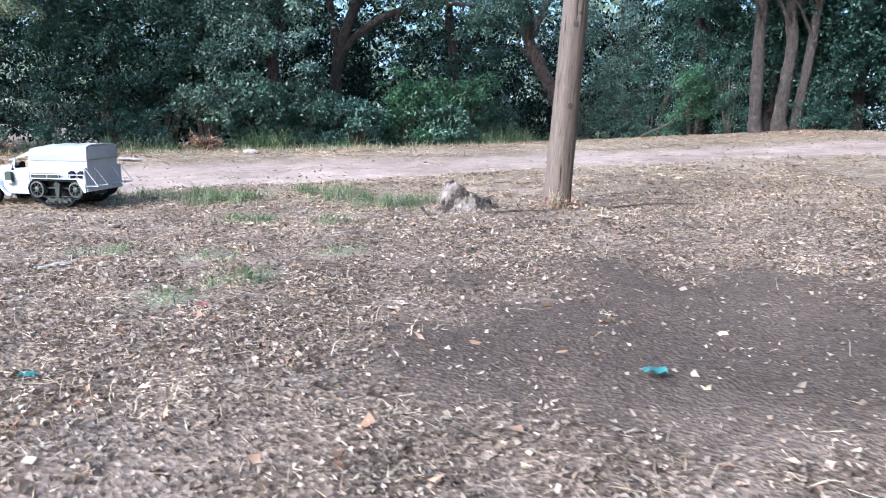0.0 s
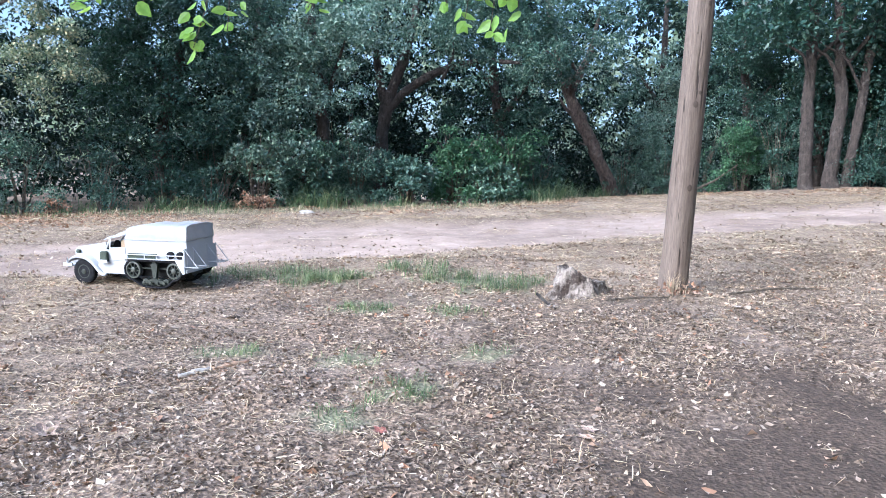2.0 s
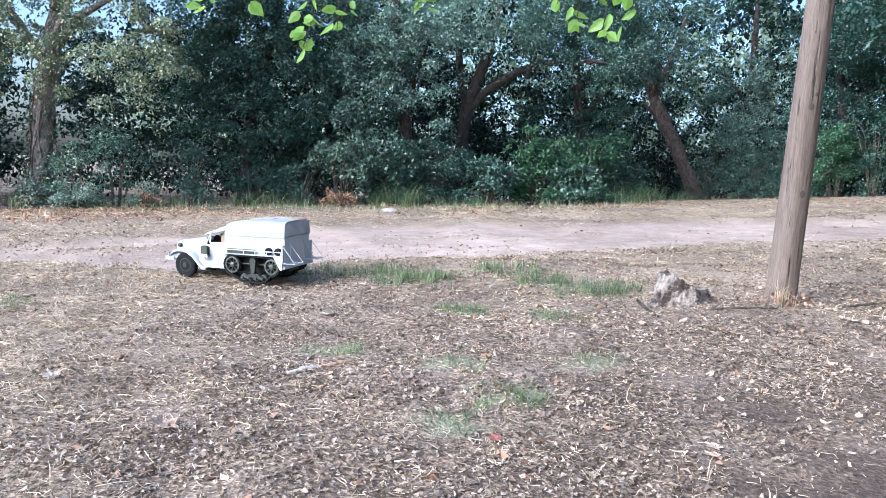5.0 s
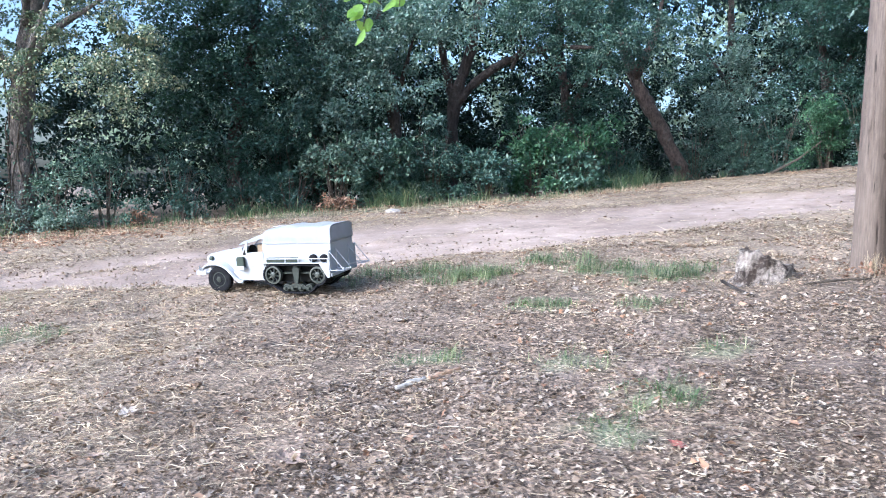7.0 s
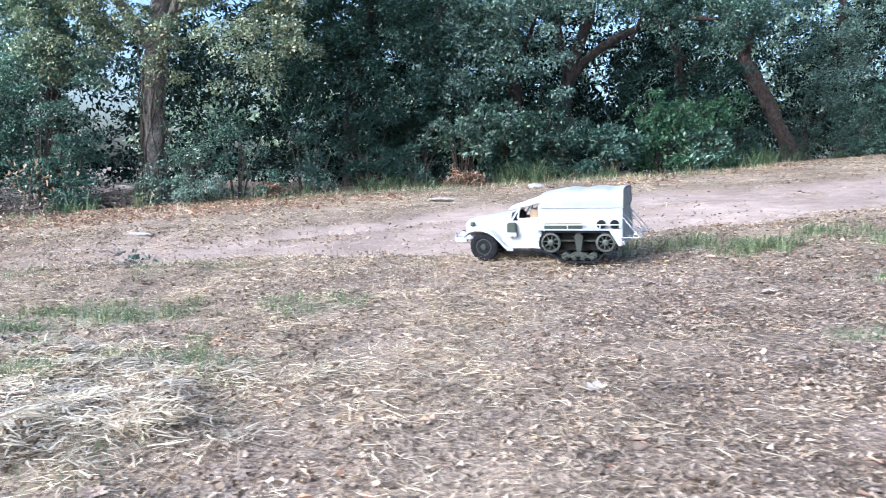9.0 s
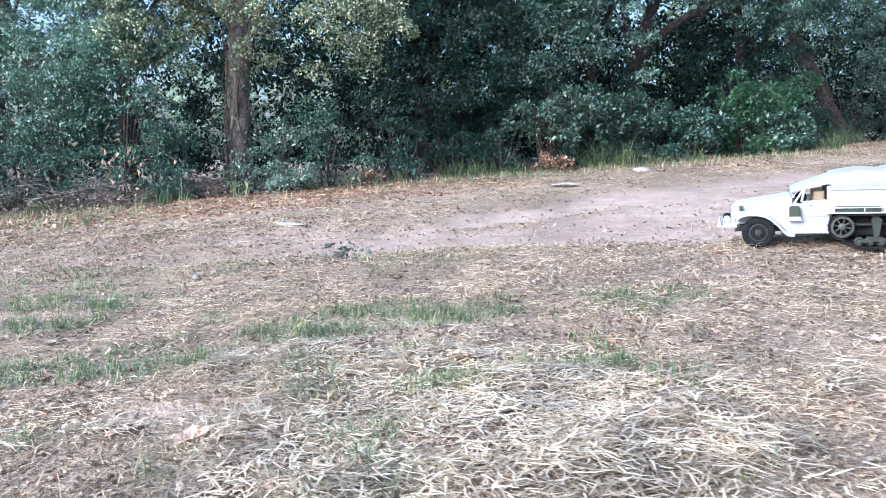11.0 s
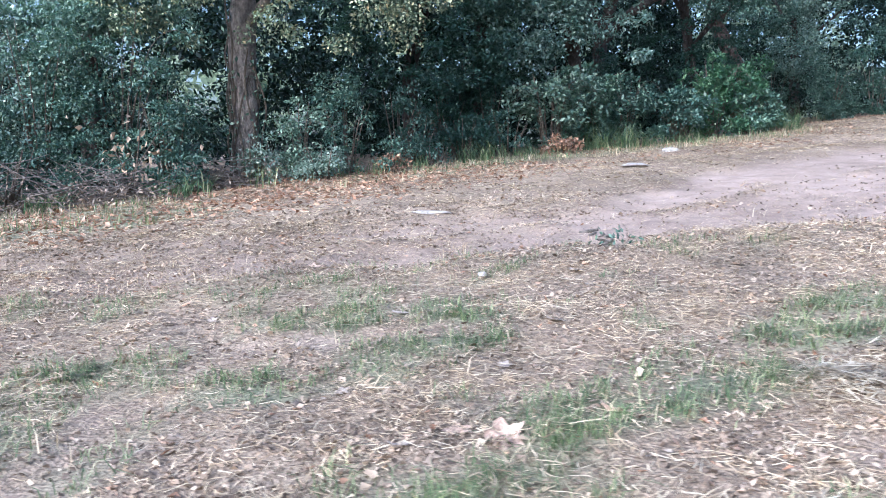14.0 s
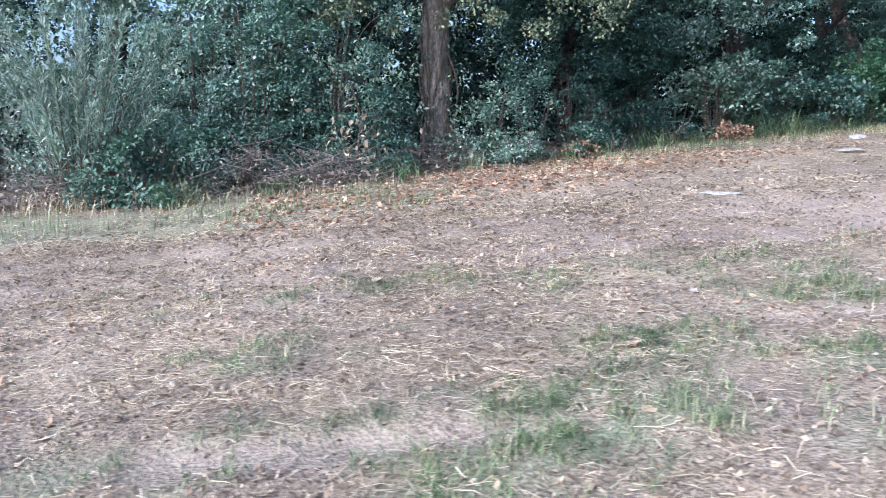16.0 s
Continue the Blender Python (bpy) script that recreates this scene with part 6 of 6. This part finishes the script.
            part("axle_cap", lathe([(0.013, s * 0.034), (0.013, s * 0.04), (0.005, s * 0.042)], x, y, 0.036, 14), OLIVE, roller)
        part("suspension_bracket", prism([(-0.611, 0.07), (-0.639, 0.07), (-0.645, 0.13), (-0.655, 0.165), (-0.64, 0.178), (-0.61, 0.178), (-0.597, 0.165), (-0.605, 0.13)], y + s * 0.0, y + s * 0.026), OLIVE, car, "olive-green suspension casting", 0.003)
        part("return_roller", lathe([(0.006, -0.03), (0.018, -0.03), (0.018, 0.018), (0.006, 0.022)] if s > 0 else [(0.006, 0.03), (0.018, 0.03), (0.018, -0.018), (0.006, -0.022)], -0.622, y, 0.174, 18), OLIVE, car)
        part("side_frame", box(-0.85, -0.39, min(s * 0.1, s * 0.118), max(s * 0.1, s * 0.118), 0.07, 0.203), TRACK_SHADE, car, "hull side behind the track, blackened for the shade there")

    # where it stands
    f, r = Vector((-3.44, 5.78, 0)), Vector((-2.67, 5.58, 0))
    ahead = (f - r).normalized()
    left = Vector((-ahead.y, ahead.x, 0))
    o = f - left * 0.15
    back, side = o - ahead * 0.75, o + left * 0.3 - ahead * 0.35
    low = o - left * 0.3 - ahead * 0.35
    zf, zb, zs, zl = (gz(p.x, p.y) for p in (o, back, side, low))
    ex = Vector((ahead.x, ahead.y, (zf - zb) / 0.75)).normalized()
    ey = Vector((left.x, left.y, (zs - zl) / 0.6)).normalized()
    ez = ex.cross(ey).normalized()
    ey = ez.cross(ex)
    m = Matrix((ex, ey, ez)).transposed().to_4x4()
    m.translation = (o.x, o.y, zf + 0.012)
    car.matrix_basis = m
    return car


build_half_track()


# ---- small things on the ground ----
def lobed_leaf_mesh(curl):
    """A dry leaf with five pointed lobes, cupped upwards."""
    outline = []
    for k in range(40):
        a = 2 * math.pi * k / 40
        r = 0.34 + 0.16 * abs(math.cos(2.5 * (a - math.pi / 2))) ** 1.5 + 0.03 * math.sin(11 * a)
        if abs(a - 1.5 * math.pi) < 0.5:
            r *= 0.75
        outline.append((r * math.cos(a), r * math.sin(a)))
    vs = [(0, 0, 0)] + [(x * 0.55, y * 0.55, 0.02 + 0.03 * curl * math.sin(3 * x + 5 * y)) for x, y in outline] + [(x, y, 0.05 + curl * (x * x + y * y) * (0.6 + math.sin(4 * x)) * 0.7) for x, y in outline]
    fs = [(0, 1 + k, 1 + (k + 1) % 40) for k in range(40)] + [(1 + k, 41 + k, 41 + (k + 1) % 40, 1 + (k + 1) % 40) for k in range(40)]
    me = bpy.data.meshes.new("fallen_leaf")
    me.from_pydata(vs, [], fs)
    return me


def dry_leaf_material(name, a, b):
    m, n, l, p = material(name)
    v = noise_tex(n, l, 6, 5)
    r = ramp(n, [(0.35, a), (0.7, b)])
    l.new(v.outputs["Fac"], r.inputs[0])
    o = n.new("ShaderNodeObjectInfo")
    t = ramp(n, [(0, (0.75, 0.72, 0.7)), (1, (1.15, 1.12, 1.1))])
    l.new(o.outputs["Random"], t.inputs[0])
    l.new(mix(n, l, 1.0, r.outputs[0], t.outputs[0], 'MULTIPLY'), p.inputs["Base Color"])
    p.inputs["Roughness"].default_value = 0.55
    bump(n, l, v.outputs["Fac"], 0.4, 0.05, p)
    return m


TAN_LEAF = dry_leaf_material("tan_dry_leaf", (0.4, 0.285, 0.22), (0.6, 0.46, 0.37))
PALE_LEAF = dry_leaf_material("pale_dry_leaf", (0.3, 0.255, 0.215), (0.46, 0.4, 0.35))
RED_LEAF = dry_leaf_material("red_dry_leaf", (0.32, 0.1, 0.08), (0.5, 0.2, 0.15))
LOBED = {}
for lm in (TAN_LEAF, PALE_LEAF, RED_LEAF):
    for cv in (0.3, 0.8):
        me = lobed_leaf_mesh(cv)
        me.materials.append(lm)
        LOBED.setdefault(lm.name, []).append(me)


def lay_leaf(x, y, size, mat, label):
    me = LOBED[mat.name][int(rng.integers(2))]
    ob = new("fallen_leaf", me)
    ob.matrix_basis = Matrix.Translation((x, y, float(on_ground(np.array([x]), np.array([y]))[0]) + 0.008)) @ Euler((rng.uniform(-0.16, 0.16), rng.uniform(-0.16, 0.16), rng.uniform(0, 6.28))).to_matrix().to_4x4() @ Matrix.Scale(size, 4)
    return tagged(ob, label, "leaf", "large fallen leaves")


for lx, ly, ls, lm, ll in (
        (-2.1, 2.84, 0.11, TAN_LEAF, "large tan lobed leaf lying flat on the litter"), (-0.14, 2.89, 0.06, TAN_LEAF, "pale curled leaf on bare dark soil"), (-0.89, 2.9, 0.07, RED_LEAF, "small reddish leaf among brown litter"),
        (-1.99, 4.64, 0.08, PALE_LEAF, "pale dry leaf on the litter"), (-6.76, 3.82, 0.11, TAN_LEAF, "large tan dry leaf on straw"), (-7.12, 3.7, 0.13, TAN_LEAF, "large tan dry leaf on straw"), (-7.25, 3.78, 0.09, TAN_LEAF, "large tan dry leaf on straw"),
        (-5.79, 4.67, 0.08, PALE_LEAF, "pale dry leaf on the litter"), (-5.06, 3.74, 0.12, TAN_LEAF, "large tan dry leaf on straw"), (-5.84, 3.12, 0.14, TAN_LEAF, "large brown curled leaf in the straw"), (-6.73, 4.72, 0.09, PALE_LEAF, "pale dry leaf on the litter")):
    lay_leaf(lx, ly, ls, lm, ll)
for _ in range(70):
    lx, ly = rng.uniform(-10.5, 1.5), rng.uniform(2.2, 6.2)
    if bare_zone(np.array([lx]), np.array([ly]))[0] < 0.3:
        lay_leaf(lx, ly, rng.uniform(0.045, 0.085), TAN_LEAF if rng.random() < 0.6 else PALE_LEAF, "dry curled leaf on the ground")


def stone(x, y, w, d, h, label, mat=STONE):
    bm = bmesh.new()
    bmesh.ops.create_icosphere(bm, subdivisions=3, radius=1)
    seed = Vector((x, y, 0))
    for v in bm.verts:
        n = noise.noise(v.co * 1.4 + seed) * 0.3 + noise.noise(v.co * 4 + seed) * 0.1
        v.co = v.co * (1 + n)
        v.co = Vector((v.co.x * w / 2, v.co.y * d / 2, max(v.co.z, -0.4) * h))
    me = bpy.data.meshes.new("stone")
    bm.to_mesh(me)
    bm.free()
    me.materials.append(mat)
    ob = new("stone", me)
    ob.matrix_basis = Matrix.Translation((x, y, gz(x, y) + 0.01 + h * 0.1)) @ Matrix.Rotation(rng.uniform(-0.4, 0.4), 4, 'Z')
    return tagged(ob, label, "stone", "pale stones")


stone(-4.35, 10.5, 0.34, 0.2, 0.028, "flat pale stone half sunk beside the track")
stone(-3.2, 12.3, 0.25, 0.2, 0.05, "flat pale stone in the verge")
stone(-6.98, 7.86, 0.34, 0.1, 0.02, "long thin pale slab on the litter")
stone(-6.9, 5.6, 0.05, 0.04, 0.018, "small pale stone in the straw")


def debris():
    """A heap of pale broken bark and green leaves."""
    x, y = -6.13, 6.1
    z = gz(x, y)
    t = empty("bark_debris", (x, y, z), "small heap of pale broken bark with green leaves", "debris")
    inv = Matrix.Translation((x, y, z)).inverted()
    for k in range(7):
        a = rng.uniform(0, 3.14)
        p = np.array([x + rng.uniform(-0.09, 0.09), y + rng.uniform(-0.05, 0.05), z + 0.02 + 0.012 * k])
        w = np.array([math.cos(a), math.sin(a) * 0.6, rng.uniform(-0.2, 0.4)]) * rng.uniform(0.04, 0.08)
        b = tubes("bark_piece", [([p - w, p, p + w], [0.007, 0.011, 0.005])], BARK_GREY, t, sides=6, step=0.03, rough=0.25)
        b.matrix_parent_inverse = inv
    n = 40
    p = np.array([x + 0.1, y, z + 0.05]) + rng.normal(size=(n, 3)) * [0.07, 0.05, 0.025]
    v, f = leaf_cards(p, rng.normal(size=(n, 3)), rng.normal(size=(n, 3)) + [0, 0, 1], rng.uniform(0.03, 0.05, n), rng.uniform(0.015, 0.025, n))
    g = triangles("green_sprig", v, f, LEAF_BRAMBLE, t)
    g.matrix_parent_inverse = inv


debris()


def wood_piece():
    """A split length of timber, bleached at one end and rusty brown at the other."""
    a, b = np.array([-1.84, 3.5]), np.array([-1.64, 3.71])
    za, zb = gz(*a) + 0.018, gz(*b) + 0.022
    t = empty("broken_wood", (a[0], a[1], za), "split piece of wood, bleached grey and orange-brown", "wood")
    inv = Matrix.Translation((a[0], a[1], za)).inverted()
    rust = plain("orange_wood", (0.36, 0.23, 0.15), 0.8, vary=0.4, scale=30, relief=0.004)
    grey = plain("bleached_wood", (0.36, 0.33, 0.3), 0.85, vary=0.5, scale=30, relief=0.004)
    m = (a * 0.55 + b * 0.45)
    p1 = tubes("bleached_end", [([(a[0] - 0.02, a[1] - 0.02, za), (m[0], m[1], za + 0.01)], [0.01, 0.02])], grey, t, sides=6, step=0.02, rough=0.4)
    p2 = tubes("brown_end", [([(m[0], m[1], za + 0.01), (b[0] + 0.02, b[1] + 0.02, zb)], [0.02, 0.009])], rust, t, sides=6, step=0.02, rough=0.4)
    p1.matrix_parent_inverse = inv
    p2.matrix_parent_inverse = inv


wood_piece()


def loose_stick(name, pts, r, label, mat=TWIG):
    line = [(x, y, gz(x, y) + h) for x, y, h in pts]
    v, f = tube(line, [r, r * 0.8, r * 0.5][:len(line)], sides=7, step=0.05, rough=0.15)
    return tagged(mesh_object(name, v, f, mat, smooth=True), label, "stick")


loose_stick("stick", [(-0.14, 5.25, 0.04), (-0.1, 5.08, 0.02), (-0.05, 4.93, 0.012)], 0.011, "dark crooked stick lying beside the stump", BARK)
loose_stick("stick", [(4.3, 18.2, 0.05), (5.0, 18.6, 0.3), (5.6, 18.9, 0.65)], 0.03, "pale dead branch propped at the edge of the wood")
loose_stick("stick", [(1.15, 5.35, 0.02), (1.5, 5.5, 0.03), (1.9, 5.55, 0.015)], 0.009, "thin brown stick in the litter")
loose_stick("stick", [(0.3, 5.15, 0.02), (0.55, 5.2, 0.03), (0.72, 5.25, 0.015)], 0.008, "thin brown stick in the litter")


def scrap(x, y, s):
    vs, fs, n = [], [], 7
    for i in range(n):
        for j in range(n):
            u, w = i / (n - 1) - 0.5, j / (n - 1) - 0.5
            vs.append((u * s, w * s * 0.7, 0.012 + 0.22 * s * noise.noise(Vector((u * 4, w * 4, x)))))
    for i in range(n - 1):
        for j in range(n - 1):
            a = i * n + j
            fs.append((a, a + 1, a + n + 1, a + n))
    ob = mesh_object("plastic_scrap", vs, fs, TEAL, smooth=True)
    ob.location = (x, y, gz(x, y) + 0.008)
    return tagged(ob, "crumpled scrap of blue-green plastic on the ground", "litter", "plastic scraps")


TEAL = plain("blue_green_plastic", (0.06, 0.19, 0.18), 0.4, vary=0.25, scale=30)
scrap(0.7, 2.14, 0.07)
scrap(-1.15, 2.1, 0.05)


def pole_foot_grass():
    """Dry stalks and dead leaves gathered at the foot of the pole."""
    x, y = 0.79 + rng.normal(size=60) * 0.035, 5.38 + rng.normal(size=60) * 0.02
    v, f = blades(x, y, 0.15, 0.004, 0.5)
    p = np.stack([0.82 + rng.normal(size=90) * 0.1, 5.38 + rng.normal(size=90) * 0.05, 0 * rng.random(90)], -1)
    p[:, 2] = ground_height(p[:, 0], p[:, 1]) + rng.uniform(0.0, 0.07, 90)
    lv, lf = leaf_cards(p, rng.normal(size=(90, 3)), rng.normal(size=(90, 3)), rng.uniform(0.025, 0.05, 90), rng.uniform(0.015, 0.03, 90), 0.3)
    t = empty("withered_tuft", (0.79, 5.38, gz(0.79, 5.38)), "withered tuft with orange-brown leaves at the pole's foot", "plant")
    inv = t.matrix_basis.inverted()
    a = triangles("dry_tuft", v, f, STRAW, t)
    b = triangles("withered_foliage", lv, lf, LEAF_RUST, t)
    a.matrix_parent_inverse = inv
    b.matrix_parent_inverse = inv


pole_foot_grass()
